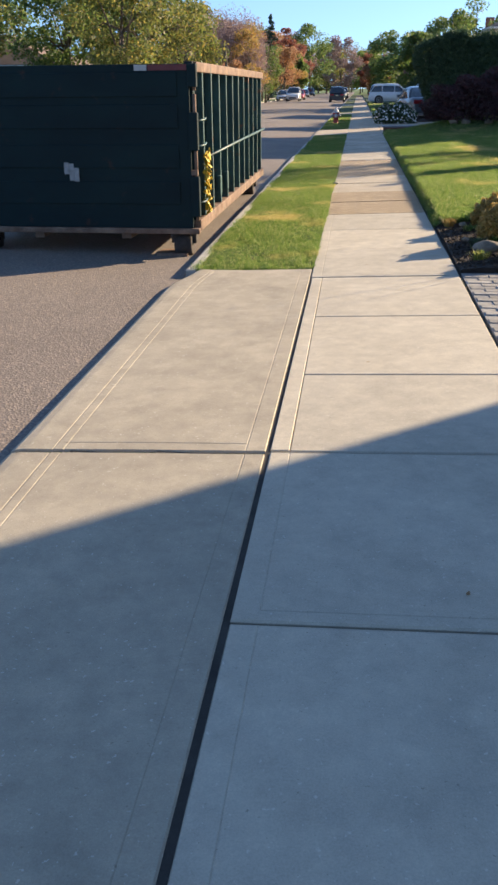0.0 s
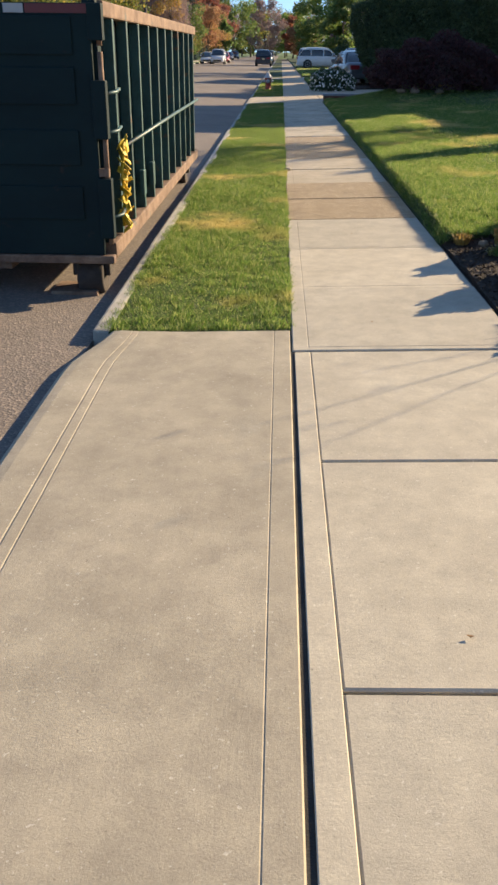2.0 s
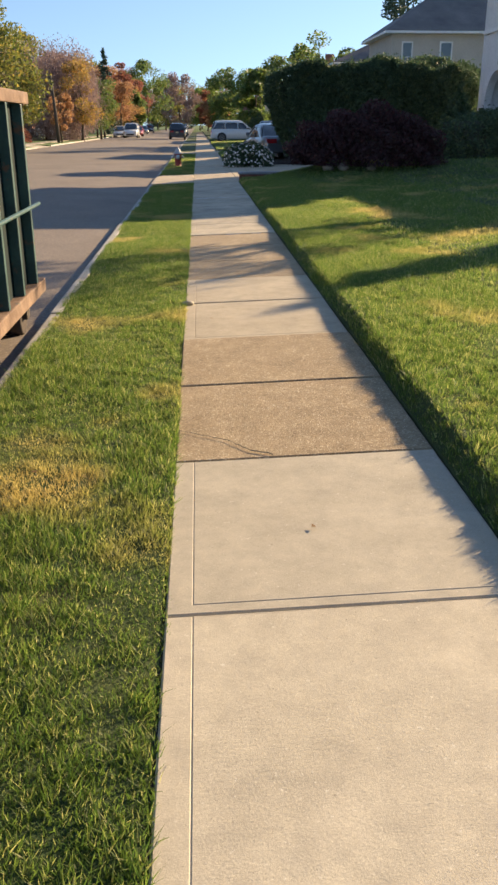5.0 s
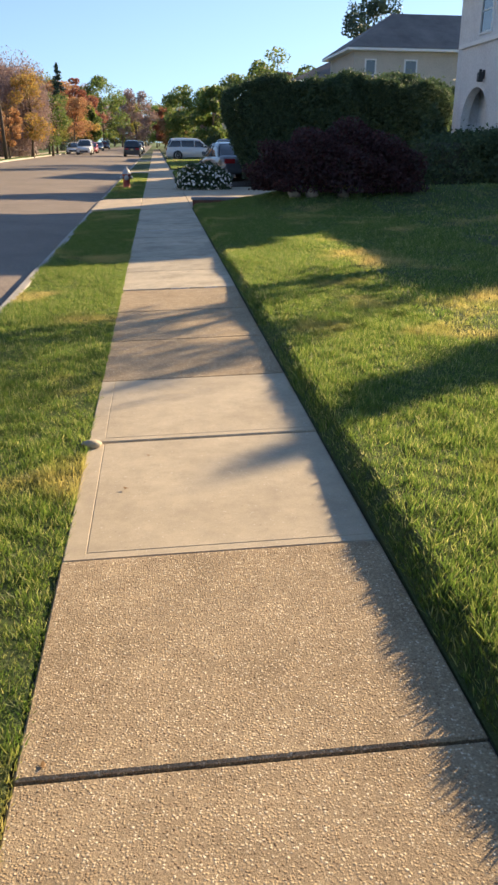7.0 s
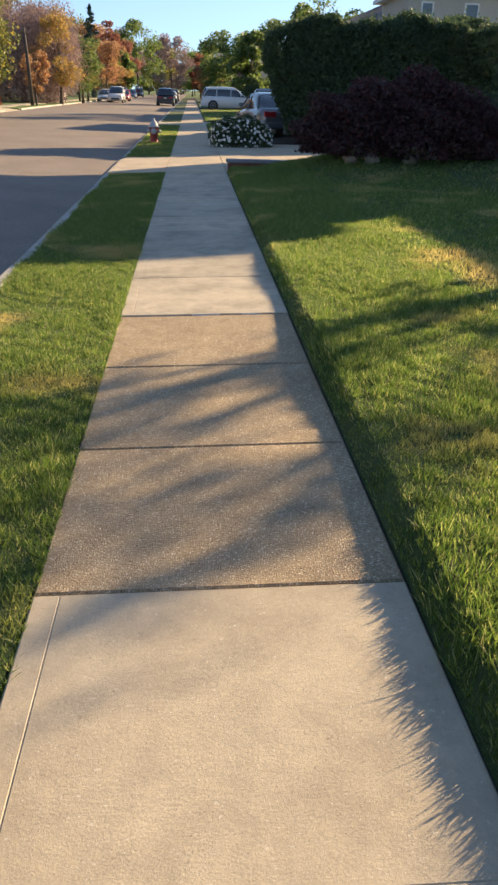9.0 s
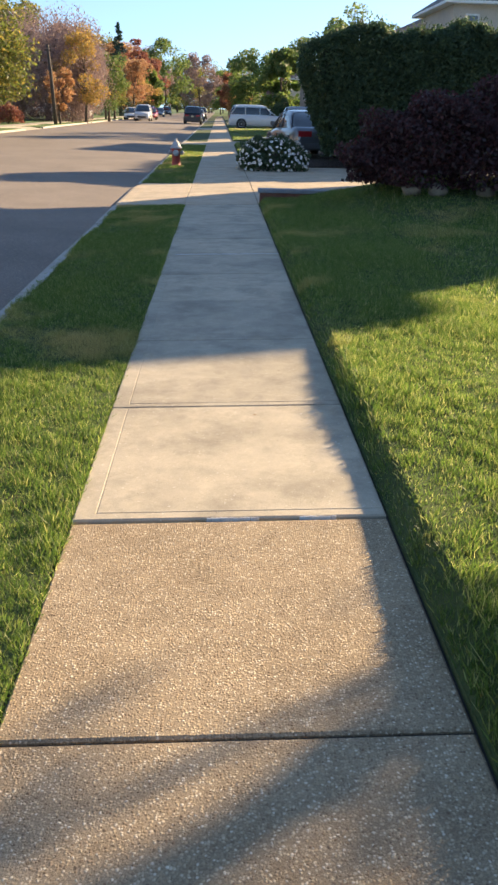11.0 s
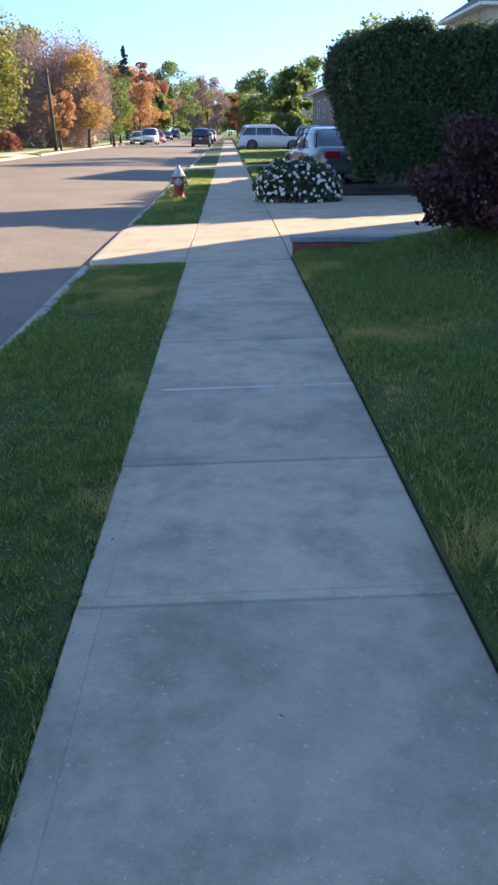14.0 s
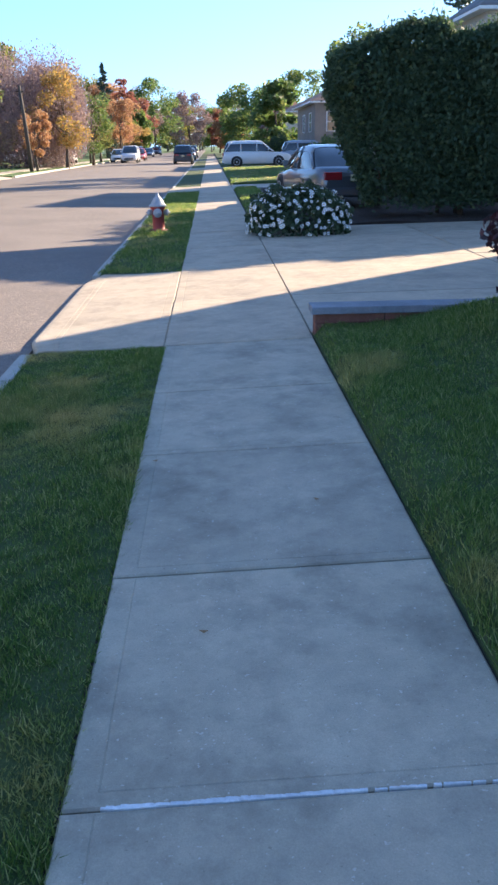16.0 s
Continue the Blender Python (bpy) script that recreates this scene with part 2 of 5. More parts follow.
GRASS = leafy("grass_blades", (0.048, 0.104, 0.027), (0.125, 0.188, 0.046), (0.36, 0.37, 0.20), 0.5, 0.55, ((0.36, 0.285, 0.15), 0.8, 0.55), (1.95, 1.85, 1.3))
BARK = surface("bark", (0.06, 0.045, 0.035), (0.15, 0.12, 0.09), 3, 0.9, fine=25, bump=1.0, dist=0.03, world_space=False, stretch=(6, 6, 1))
HEDGE_LEAF = leafy("hedge_leaf", (0.042, 0.078, 0.040), (0.075, 0.120, 0.056), (0.12, 0.17, 0.07), 0.68, 0.38)
# the shade between the leaves, put into the colour of a solid core
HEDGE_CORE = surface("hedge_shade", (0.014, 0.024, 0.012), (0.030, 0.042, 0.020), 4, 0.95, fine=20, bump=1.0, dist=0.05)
GREEN_LEAF = leafy("green_leaf", (0.06, 0.108, 0.036), (0.125, 0.175, 0.060), (0.21, 0.215, 0.075), 0.55, 0.5, glow=(1.6, 1.6, 1.2))
OLIVE_LEAF = leafy("olive_leaf", (0.072, 0.108, 0.034), (0.155, 0.170, 0.055), (0.31, 0.245, 0.075), 0.55, 0.5, glow=(1.6, 1.5, 1.1))
YELLOW_LEAF = leafy("yellow_leaf", (0.19, 0.17, 0.055), (0.36, 0.25, 0.085), (0.42, 0.24, 0.075), 0.55, 0.5, glow=(1.5, 1.4, 1.1))
ORANGE_LEAF = leafy("orange_leaf", (0.28, 0.145, 0.075), (0.42, 0.235, 0.115), (0.45, 0.31, 0.15), 0.55, 0.5, glow=(1.2, 1.2, 1.2))
RED_LEAF = leafy("red_leaf", (0.15, 0.065, 0.05), (0.26, 0.11, 0.08), (0.30, 0.17, 0.10), 0.55, 0.5, glow=(1.5, 1.3, 1.2))
GREY_TWIG = leafy("grey_twig", (0.23, 0.165, 0.165), (0.33, 0.245, 0.235), (0.41, 0.285, 0.225), 0.8, 0.3)
PINE_LEAF = leafy("pine_needle", (0.03, 0.065, 0.045), (0.07, 0.115, 0.075), None, 0.55, 0.15)
MAROON_LEAF = leafy("maroon_leaf", (0.040, 0.019, 0.023), (0.075, 0.027, 0.030), (0.12, 0.036, 0.036), 0.45, 0.4)
GOLD_BLADE = leafy("gold_blade", (0.30, 0.20, 0.06), (0.50, 0.34, 0.10), (0.20, 0.20, 0.05), 0.5, 0.35)
PETAL = plain("white_petal", (0.78, 0.77, 0.74), 0.5, vary=0.04)
POLLEN = plain("flower_centre", (0.50, 0.30, 0.04), 0.8)
FLOWER_LEAF = leafy("daisy_leaf", (0.045, 0.070, 0.035), (0.085, 0.12, 0.055), (0.15, 0.18, 0.09), 0.8, 0.3)
STONE = surface("field_stone", (0.13, 0.105, 0.08), (0.30, 0.25, 0.19), 5, 0.85, fine=70, bump=0.7, dist=0.01)
BLUESTONE = surface("bluestone_cap", (0.16, 0.17, 0.20), (0.26, 0.27, 0.30), 3, 0.7, fine=90, bump=0.4)
BRICK = surface("brick", (0.17, 0.065, 0.045), (0.30, 0.13, 0.09), 4, 0.85, fine=60, bump=0.6, jitter=0.15)
PAVER = surface("paver", (0.20, 0.19, 0.18), (0.33, 0.31, 0.28), 4, 0.85, fine=90, bump=0.6, jitter=0.18)
DUMPSTER = dumpster_paint()
RIB = surface("dumpster_rib", (0.02, 0.055, 0.06), (0.05, 0.12, 0.12), 3, 0.5, 0.0, 45, 0.3, world_space=False, spots=((0.16, 0.09, 0.06), 7, 0.60))
RUST = surface("rusty_steel", (0.12, 0.070, 0.048), (0.27, 0.18, 0.125), 6, 0.85, 0.0, 60, 0.6, world_space=False, spots=((0.05, 0.10, 0.10), 4, 0.62))
DARK_STEEL = surface("dark_steel", (0.030, 0.024, 0.022), (0.075, 0.055, 0.045), 7, 0.8, fine=60, bump=0.5, world_space=False)
STRAP = surface("yellow_strap", (0.62, 0.42, 0.02), (0.80, 0.58, 0.05), 14, 0.6, fine=90, bump=0.6, world_space=False, spots=((0.2, 0.12, 0.03), 16, 0.62))
TAPE_RED = plain("red_tape", (0.13, 0.02, 0.02), 0.45)
TAPE_WHITE = plain("white_tape", (0.4, 0.4, 0.4), 0.35)
STICKER = plain("torn_sticker", (0.26, 0.28, 0.29), 0.6, vary=0.3, scale=18)
RUBBER = plain("rubber", (0.02, 0.02, 0.02), 0.8)
RIM = plain("alloy_rim", (0.45, 0.46, 0.47), 0.35, 0.9)
CAR_GLASS = glassy("car_glass", (0.02, 0.025, 0.03))
WINDOW_GLASS = glassy("window_glass", (0.03, 0.04, 0.05))
TAIL = plain("tail_lamp", (0.30, 0.02, 0.025), 0.2, coat=0.6)
HEADLAMP = plain("head_lamp", (0.7, 0.7, 0.7), 0.15, coat=0.8)
PLATE = plain("number_plate", (0.6, 0.55, 0.35), 0.5)
BLACK_TRIM = plain("black_trim", (0.02, 0.02, 0.022), 0.5)
SILVER = plain("silver_paint", (0.30, 0.32, 0.35), 0.35, 0.5, 0.8, 0.03)
WHITE_PAINT = plain("white_car_paint", (0.72, 0.73, 0.74), 0.35, 0.0, 0.8, 0.03)
GREY_PAINT = plain("grey_car_paint", (0.13, 0.14, 0.16), 0.3, 0.4, 0.8, 0.03)
DARK_PAINT = plain("dark_car_paint", (0.03, 0.035, 0.045), 0.3, 0.3, 0.8, 0.05)
RED_PAINT = plain("red_car_paint", (0.36, 0.02, 0.03), 0.3, 0.1, 0.8, 0.05)
HYD_RED = surface("hydrant_red", (0.26, 0.03, 0.03), (0.38, 0.06, 0.05), 9, 0.5, fine=60, bump=0.3, world_space=False)
HYD_WHITE = surface("hydrant_white", (0.36, 0.36, 0.38), (0.52, 0.51, 0.51), 9, 0.5, fine=60, bump=0.3, world_space=False)
WHITE_SIDING = banded("white_siding", (0.60, 0.60, 0.61), (0.74, 0.74, 0.74), 8.0)
BEIGE_SIDING = banded("beige_siding", (0.42, 0.38, 0.33), (0.52, 0.47, 0.41), 7.0)
TAUPE_SIDING = banded("taupe_siding", (0.20, 0.18, 0.165), (0.28, 0.25, 0.225), 7.0)
CREAM_SIDING = banded("cream_siding", (0.55, 0.48, 0.38), (0.66, 0.58, 0.47), 7.0)
BRICK_WALL = banded("brick_courses", (0.20, 0.085, 0.06), (0.32, 0.15, 0.11), 13.0)
SHINGLE = banded("roof_shingle", (0.11, 0.10, 0.10), (0.20, 0.18, 0.17), 6.0)
BROWN_SHINGLE = banded("brown_shingle", (0.15, 0.10, 0.08), (0.25, 0.18, 0.14), 6.0)
TRIM = plain("white_trim", (0.72, 0.72, 0.71), 0.5, vary=0.05)
POLE_WOOD = surface("pole_wood", (0.05, 0.042, 0.035), (0.11, 0.09, 0.07), 2, 0.9, fine=40, bump=0.8, world_space=False, stretch=(6, 6, 0.6))
DRY_LEAF = leafy("fallen_leaf", (0.16, 0.09, 0.04), (0.40, 0.24, 0.10), (0.5, 0.40, 0.24), 0.7, 0.2)


# ---- building helpers ----
def part(name, bm, mat, parent, label="", smooth=False):
    me = bpy.data.meshes.new(name)
    bm.to_mesh(me)
    bm.free()
    for q in (mat if isinstance(mat, (list, tuple)) else [mat]):
        me.materials.append(q)
    if smooth:
        me.shade_smooth()
    ob = new(name, me)
    if parent:
        ob.parent = parent
    return tagged(ob, label)


def root(name, at, label, category, group="", turn=0.0, kind=""):
    ob = new(name)
    ob.empty_display_size = 0.2
    ob.matrix_basis = pose(*at, 0, 0, turn)
    return tagged(ob, label, category, group, kind)


def array_mesh(name, verts, faces, mat, parent=None, label="", smooth=False):
    """verts: n x 3, faces: m x k, as arrays."""
    me = bpy.data.meshes.new(name)
    verts, faces = np.asarray(verts, dtype=np.float32), np.asarray(faces, dtype=np.int32)
    m, k = faces.shape
    me.vertices.add(len(verts))
    me.vertices.foreach_set("co", verts.ravel())
    me.loops.add(m * k)
    me.loops.foreach_set("vertex_index", faces.ravel())
    me.polygons.add(m)
    me.polygons.foreach_set("loop_start", np.arange(0, m * k, k, dtype=np.int32))
    me.update(calc_edges=True)
    me.validate()
    me.materials.append(mat)
    if smooth:
        me.shade_smooth()
    else:
        me.shade_flat()
    ob = new(name, me)
    if parent:
        ob.parent = parent
    return tagged(ob, label)


def add_box(bm, x0, x1, y0, y1, z0, z1, bevel=0.0, m=None, index=0):
    r = bmesh.ops.create_cube(bm, size=1.0)
    vs = r["verts"]
    bmesh.ops.scale(bm, vec=(x1 - x0, y1 - y0, z1 - z0), verts=vs)
    bmesh.ops.translate(bm, vec=((x0 + x1) / 2, (y0 + y1) / 2, (z0 + z1) / 2), verts=vs)
    fs = list({f for v in vs for f in v.link_faces})
    if bevel:
        es = list({e for v in vs for e in v.link_edges})
        out = bmesh.ops.bevel(bm, geom=es, offset=bevel, segments=2, affect="EDGES", profile=0.6)
        vs = list({v for f in out["faces"] for v in f.verts} | {v for v in vs if v.is_valid})
        fs = list({f for v in vs for f in v.link_faces})
    for f in fs:
        f.material_index = index
    if m is not None:
        bmesh.ops.transform(bm, matrix=m, verts=vs)
    return vs


def box(name, dims, mat, parent, bevel=0.01, label="", m=None):
    bm = bmesh.new()
    add_box(bm, *dims, bevel=bevel, m=m)
    return part(name, bm, mat, parent, label)


def add_tube(bm, points, radii, sides=8, index=0, cap=True):
    """A tapered tube through points."""
    rings = []
    n = len(points)
    for i, (p, r) in enumerate(zip(points, radii)):
        p = Vector(p)
        d = (Vector(points[min(i + 1, n - 1)]) - Vector(points[max(i - 1, 0)])).normalized()
        side = d.cross(Vector((0.13, 0.21, 1))).normalized() if abs(d.z) < 0.95 else d.cross(Vector((1, 0.1, 0))).normalized()
        up = side.cross(d)
        rings.append([bm.verts.new(p + (side * math.cos(a) + up * math.sin(a)) * r) for a in (2 * math.pi * k / sides for k in range(sides))])
    for a, b in zip(rings, rings[1:]):
        for k in range(sides):
            f = bm.faces.new((a[k], a[(k + 1) % sides], b[(k + 1) % sides], b[k]))
            f.material_index, f.smooth = index, True
    if cap:
        for ring in (rings[0][::-1], rings[-1]):
            f = bm.faces.new(ring)
            f.material_index = index


def add_lathe(bm, profile, sides=20, index=0, m=None):
    """profile: (radius, z) from the bottom up, round the z axis."""
    rings = [[bm.verts.new((r * math.cos(2 * math.pi * k / sides), r * math.sin(2 * math.pi * k / sides), z)) for k in range(sides)] for r, z in profile]
    for a, b in zip(rings, rings[1:]):
        for k in range(sides):
            f = bm.faces.new((a[k], a[(k + 1) % sides], b[(k + 1) % sides], b[k]))
            f.material_index, f.smooth = index, True
    for ring in (rings[0][::-1], rings[-1]):
        bm.faces.new(ring).material_index = index
    if m is not None:
        bmesh.ops.transform(bm, matrix=m, verts=[v for r in rings for v in r])


def quads_at(centres, size, rng, flat=0.0, droop=0.0, aspect=0.55):
    """Small leaf-shaped quads (diamonds), turned at random."""
    n = len(centres)
    u = rng.normal(size=(n, 3))
    u[:, 2] = u[:, 2] * (1 - flat) - droop
    u /= np.linalg.norm(u, axis=1)[:, None]
    w = rng.normal(size=(n, 3))
    w -= (w * u).sum(1)[:, None] * u
    w /= np.linalg.norm(w, axis=1)[:, None]
    s = (size * rng.uniform(0.6, 1.3, n))[:, None]
    v = np.stack([centres - u * s, centres + w * s * aspect, centres + u * s, centres - w * s * aspect], 1).reshape(-1, 3)
    f = np.arange(4 * n).reshape(n, 4)
    return v, f


GROUND_SLOPE = 0.0333


def lie(x):
    """Height of the walk's sloping plane at x."""
    return GROUND_SLOPE * x


# ---- the setting ----
ROAD_X0, ROAD_X1, ROAD_Z = -11.3, -1.16, -0.10
FAR_Y = 420.0


def grid_mesh(name, x0, x1, y0, y1, nx, ny, height, mat, label="", parent=None, thick=0.0, gather=1.0):
    xs, ys = x0 + (x1 - x0) * np.linspace(0, 1, nx + 1) ** gather, np.linspace(y0, y1, ny + 1)
    X, Y = np.meshgrid(xs, ys)
    Z = height(X, Y)
    v = np.stack([X.ravel(), Y.ravel(), Z.ravel()], 1)
    i = np.arange((nx + 1) * (ny + 1)).reshape(ny + 1, nx + 1)
    f = np.stack([i[:-1, :-1].ravel(), i[:-1, 1:].ravel(), i[1:, 1:].ravel(), i[1:, :-1].ravel()], 1)
    if thick:
        edge = np.concatenate([i[0, :], i[1:, -1], i[-1, -2::-1], i[-2:0:-1, 0]])
        low = v[edge].copy()
        low[:, 2] -= thick
        n = len(v)
        v = np.concatenate([v, low])
        k = np.arange(len(edge))
        k2 = (k + 1) % len(edge)
        f = np.concatenate([f, np.stack([edge[k], n + k, n + k2, edge[k2]], 1)])
    return array_mesh(name, v, f, mat, parent, label)


def wobble(X, Y, s, a):
    return a * (np.sin(X * 1.7 * s + 0.6) * np.cos(Y * 1.3 * s) + 0.6 * np.sin(Y * 2.9 * s + X * 2.1 * s + 1.3))


ground = grid_mesh("ground", -2000, 2000, -400, 3500, 8, 8, lambda X, Y: X * 0 - 0.32, FAR_TURF)
tagged(ground, "wide flat ground reaching the horizon", "ground", kind="structure")
road = grid_mesh("road", ROAD_X0, ROAD_X1, -60, FAR_Y, 20, 120, lambda X, Y: ROAD_Z + 0.07 * (1 - ((X + 6.2) / 5.1) ** 2) + wobble(X, Y, 0.5, 0.004), ASPHALT, thick=0.1)
tagged(road, "sun-bleached grey asphalt residential road, slightly crowned", "road", kind="structure")


def lawn_height(X, Y):
    return 0.038 + 0.092 * np.clip((X - 1.235) / 0.085, 0, 1) + 0.018 * np.maximum(X - 1.25, 0) ** 0.9 + wobble(X, Y, 0.9, 0.012) + 0.37 * np.exp(-((Y - 28.1) / 2.0) ** 2) * np.clip((X - 1.85) / 1.8, 0, 1)


def verge_height(X, Y):
    return lie(X) - 0.005 + wobble(X, Y, 1.1, 0.008)


LAWN = [(1.229, 34.0, 7.5, 28.18), (1.245, 2.0, 37.3, 52.0), (1.245, 34.0, 56.0, 80.0), (1.245, 34.0, 86.0, 118.0), (1.245, 34.0, 122.0, 200.0)]
for x0, x1, y0, y1 in LAWN:
    o = grid_mesh("lawn", x0, x1, y0, y1, 150 if y0 < 10 else 30, 84 if y0 < 10 else max(6, int(y1 - y0)), lawn_height, TURF, thick=0.2, gather=2.4)
    tagged(o, "front lawn of mown grass with dry yellow patches", "lawn", kind="structure")
VERGE = [(5.25, 28.08), (32.36, 52.0), (56.0, 80.0), (86.0, 118.0), (122.0, 200.0)]
for y0, y1 in VERGE:
    o = grid_mesh("verge", -1.06, -0.012, y0, y1, 6, max(6, int((y1 - y0) * 2)), verge_height, TURF, thick=0.25)
    tagged(o, "narrow mown grass verge between kerb and sidewalk", "verge", kind="structure")

# the opposite side of the street
for x0, x1, y0, y1 in [(-12.8, -11.5, -40, 68), (-12.8, -11.5, 73.5, 200), (-40, -14.2, -40, 68), (-40, -14.2, 73.5, 200)]:
    o = grid_mesh("far_lawn", x0, x1, y0, y1, 8, 60, lambda X, Y: 0.0 + 0.02 * np.maximum(-14 - X, 0) + wobble(X, Y, 0.3, 0.03), FAR_TURF, thick=0.3)
    tagged(o, "lawn on the opposite side of the street", "lawn", kind="structure")
o = grid_mesh("far_sidewalk", -14.15, -12.85, -40, 200, 2, 160, lambda X, Y: 0.02 + 0 * X, OLD_CONCRETE, thick=0.2)
tagged(o, "pale concrete sidewalk across the street", "sidewalk", kind="structure")
o = grid_mesh("far_driveway", -21.4, -11.35, 68.1, 73.4, 12, 6, lambda X, Y: 0.0 - 0.1 * np.clip((X + 12.3) / 1.0, 0, 1), OLD_CONCRETE, thick=0.2)
tagged(o, "concrete driveway across the street", "driveway", kind="structure")


def kerb_block(length):
    bm = bmesh.new()
    add_box(bm, -0.10, 0.0, 0.004, length - 0.004, -0.22, 0.0, bevel=0.018)
    me = bpy.data.meshes.new("kerb_block")
    bm.to_mesh(me)
    bm.free()
    me.materials.append(KERB)
    return me


block = kerb_block(2.4)
for side, x, spans in (("kerb", -1.06, VERGE), ("far_kerb", -11.3, [(-40, 68), (73.5, 200)])):
    k = root(side, (0, 0, 0), "weathered pale concrete kerb along the road's edge", "kerb", kind="structure")
    for y0, y1 in spans:
        n = max(1, round((y1 - y0) / 2.4))
        for i in range(n):
            b = new("kerb_stone", block)
            b.parent = k
            step = (y1 - y0) / n
            b.matrix_basis = pose(x + random.uniform(-0.006, 0.006), y0 + i * step, (-0.035 if side == "kerb" else 0.01) + random.uniform(-0.008, 0.006), 0, 0, random.uniform(-0.2, 0.2)) @ Matrix.Diagonal((1, step / 2.4, 1, 1))


def slab_mesh(w, l, mat, border=0.085, groove=0.004, thick=0.12, ease=0.007):
    """A cast slab with an eased edge and a tooled line along its left and near sides. Origin at its near left corner on top."""
    bm = bmesh.new()
    near = min(border * 0.62, 0.055)

    def ring(left, low, rest, zs):
        return [bm.verts.new((x, y, z)) for x, y, z in ((left, low, zs[0]), (w - rest, low, zs[1]), (w - rest, l - rest, zs[2]), (left, l - rest, zs[3]))]
    flat = (0.0,) * 4
    rows = [ring(0, 0, 0, (-thick,) * 4), ring(0, 0, 0, (-ease,) * 4), ring(ease, ease, ease, flat)]
    if border:
        g = groove
        rows += [ring(border, near, 0.012, flat), ring(border + 0.003, near + 0.003, 0.0125, (-g, -g, 0.0, -g)), ring(border + 0.007, near + 0.007, 0.013, flat)]
    for a, b in zip(rows, rows[1:]):
        for k in range(4):
            bm.faces.new((a[k], a[(k + 1) % 4], b[(k + 1) % 4], b[k]))
    bm.faces.new(rows[-1])
    me = bpy.data.meshes.new("slab")
    bm.to_mesh(me)
    bm.free()
    me.materials.append(mat)
    return me


JOINTS = [-3.66, -2.44, -1.22, 0.0, 1.248, 2.31, 3.572, 4.852, 6.122, 7.35, 8.634, 9.808, 10.942, 12.24, 13.42, 14.587, 15.79, 16.965, 18.25, 19.603, 20.851, 22.024, 23.156, 24.316, 25.60, 26.763, 28.113, 30.15, 32.36]
WALK_W = 1.22
sidewalk = root("sidewalk", (0, 0, 0), "concrete sidewalk slabs with tooled borders and some exposed-aggregate slabs", "sidewalk", kind="structure")
bed = grid_mesh("joint_bed", -0.012, WALK_W + 0.02, -6.1, 200, 1, 40, lambda X, Y: lie(X) - 0.017, JOINT, parent=sidewalk)
AGG = [(8.6, 10.9), (13.4, 16.9)]
WIDE_GAPS = [(1.248, 0.022), (2.31, 0.012), (3.572, 0.012), (4.852, 0.016), (10.942, 0.011), (16.965, 0.014)]
ys = JOINTS + [32.36 + 1.22 * (i + 1) for i in range(100)]
far_slab = slab_mesh(WALK_W, 1.22, DRIVE)
for y0, y1 in zip(ys, ys[1:]):
    mid = (y0 + y1) / 2
    gap = next((g for y, g in WIDE_GAPS if abs(y0 - y) < 0.01), 0.010)
    strip = 1.2 < y0 < 4.8          # here one tooled margin runs on past the scored joints
    left = 0.012 + 0.083 * strip if mid < 5.2 else 0.0
    if y0 >= 32.3:
        me, sy = far_slab, (y1 - y0 - 0.012) / 1.22
    else:
        agg = any(a < mid < b for a, b in AGG)
        mat = AGGREGATE if agg else (CONCRETE if mid < 8.6 else WARM_CONCRETE if mid < 13.4 else DRIVE if mid > 28.2 else OLD_CONCRETE)
        me, sy = slab_mesh(WALK_W - left, y1 - y0 - gap, mat, 0.0 if agg or strip else 0.085, 0.0025), 1.0
    s = new("slab", me)
    s.parent = sidewalk
    lift = random.uniform(-0.004, 0.004) + (0.003 if abs(y0 - 16.965) < 0.01 else 0)
    s.matrix_basis = Matrix.Translation((left, y0 + gap, lie(left) + lift)) @ Euler((random.uniform(-0.002, 0.002), -math.atan(GROUND_SLOPE), 0)).to_matrix().to_4x4() @ Matrix.Diagonal((1, sy, 1, 1))

margin = new("slab_margin", slab_mesh(0.0822, 4.852 - 1.274, CONCRETE, 0.0, ease=0.003))
margin.parent = sidewalk
margin.matrix_basis = Matrix.Translation((0.012, 1.270, lie(0.012) + 0.001)) @ Euler((0, -math.atan(GROUND_SLOPE), 0)).to_matrix().to_4x4()

# old white sealant left in two joints, a dark strip in the driveway seam
for y, x0, x1, n, thin in ((23.159, 0.10, 1.21, 90, 1.0), (16.973, 0.52, 0.72, 34, 0.4), (16.974, 0.88, 1.02, 26, 0.4)):
    bm = bmesh.new()
    for i in range(n):
        a, b = x0 + (x1 - x0) * i / n, x0 + (x1 - x0) * (i + 1.6) / n
        fade = 0.45 + 0.55 * math.exp(-((i / n - 0.25) / 0.3) ** 2)
        if fade < 0.62 and random.random() < 0.16:
            continue
        h = thin * fade * (0.0062 + 0.0018 * math.sin(i * 0.31) + random.uniform(-0.0012, 0.0012))
        add_box(bm, a, b, y - h + 0.002, y + h + 0.003, -0.02, random.uniform(-0.001, 0.002), bevel=0.0015, m=Matrix.Translation((0, 0, lie((a + b) / 2) + 0.002)))
    part("sealant", bm, CAULK, sidewalk, "flaking white joint sealant")


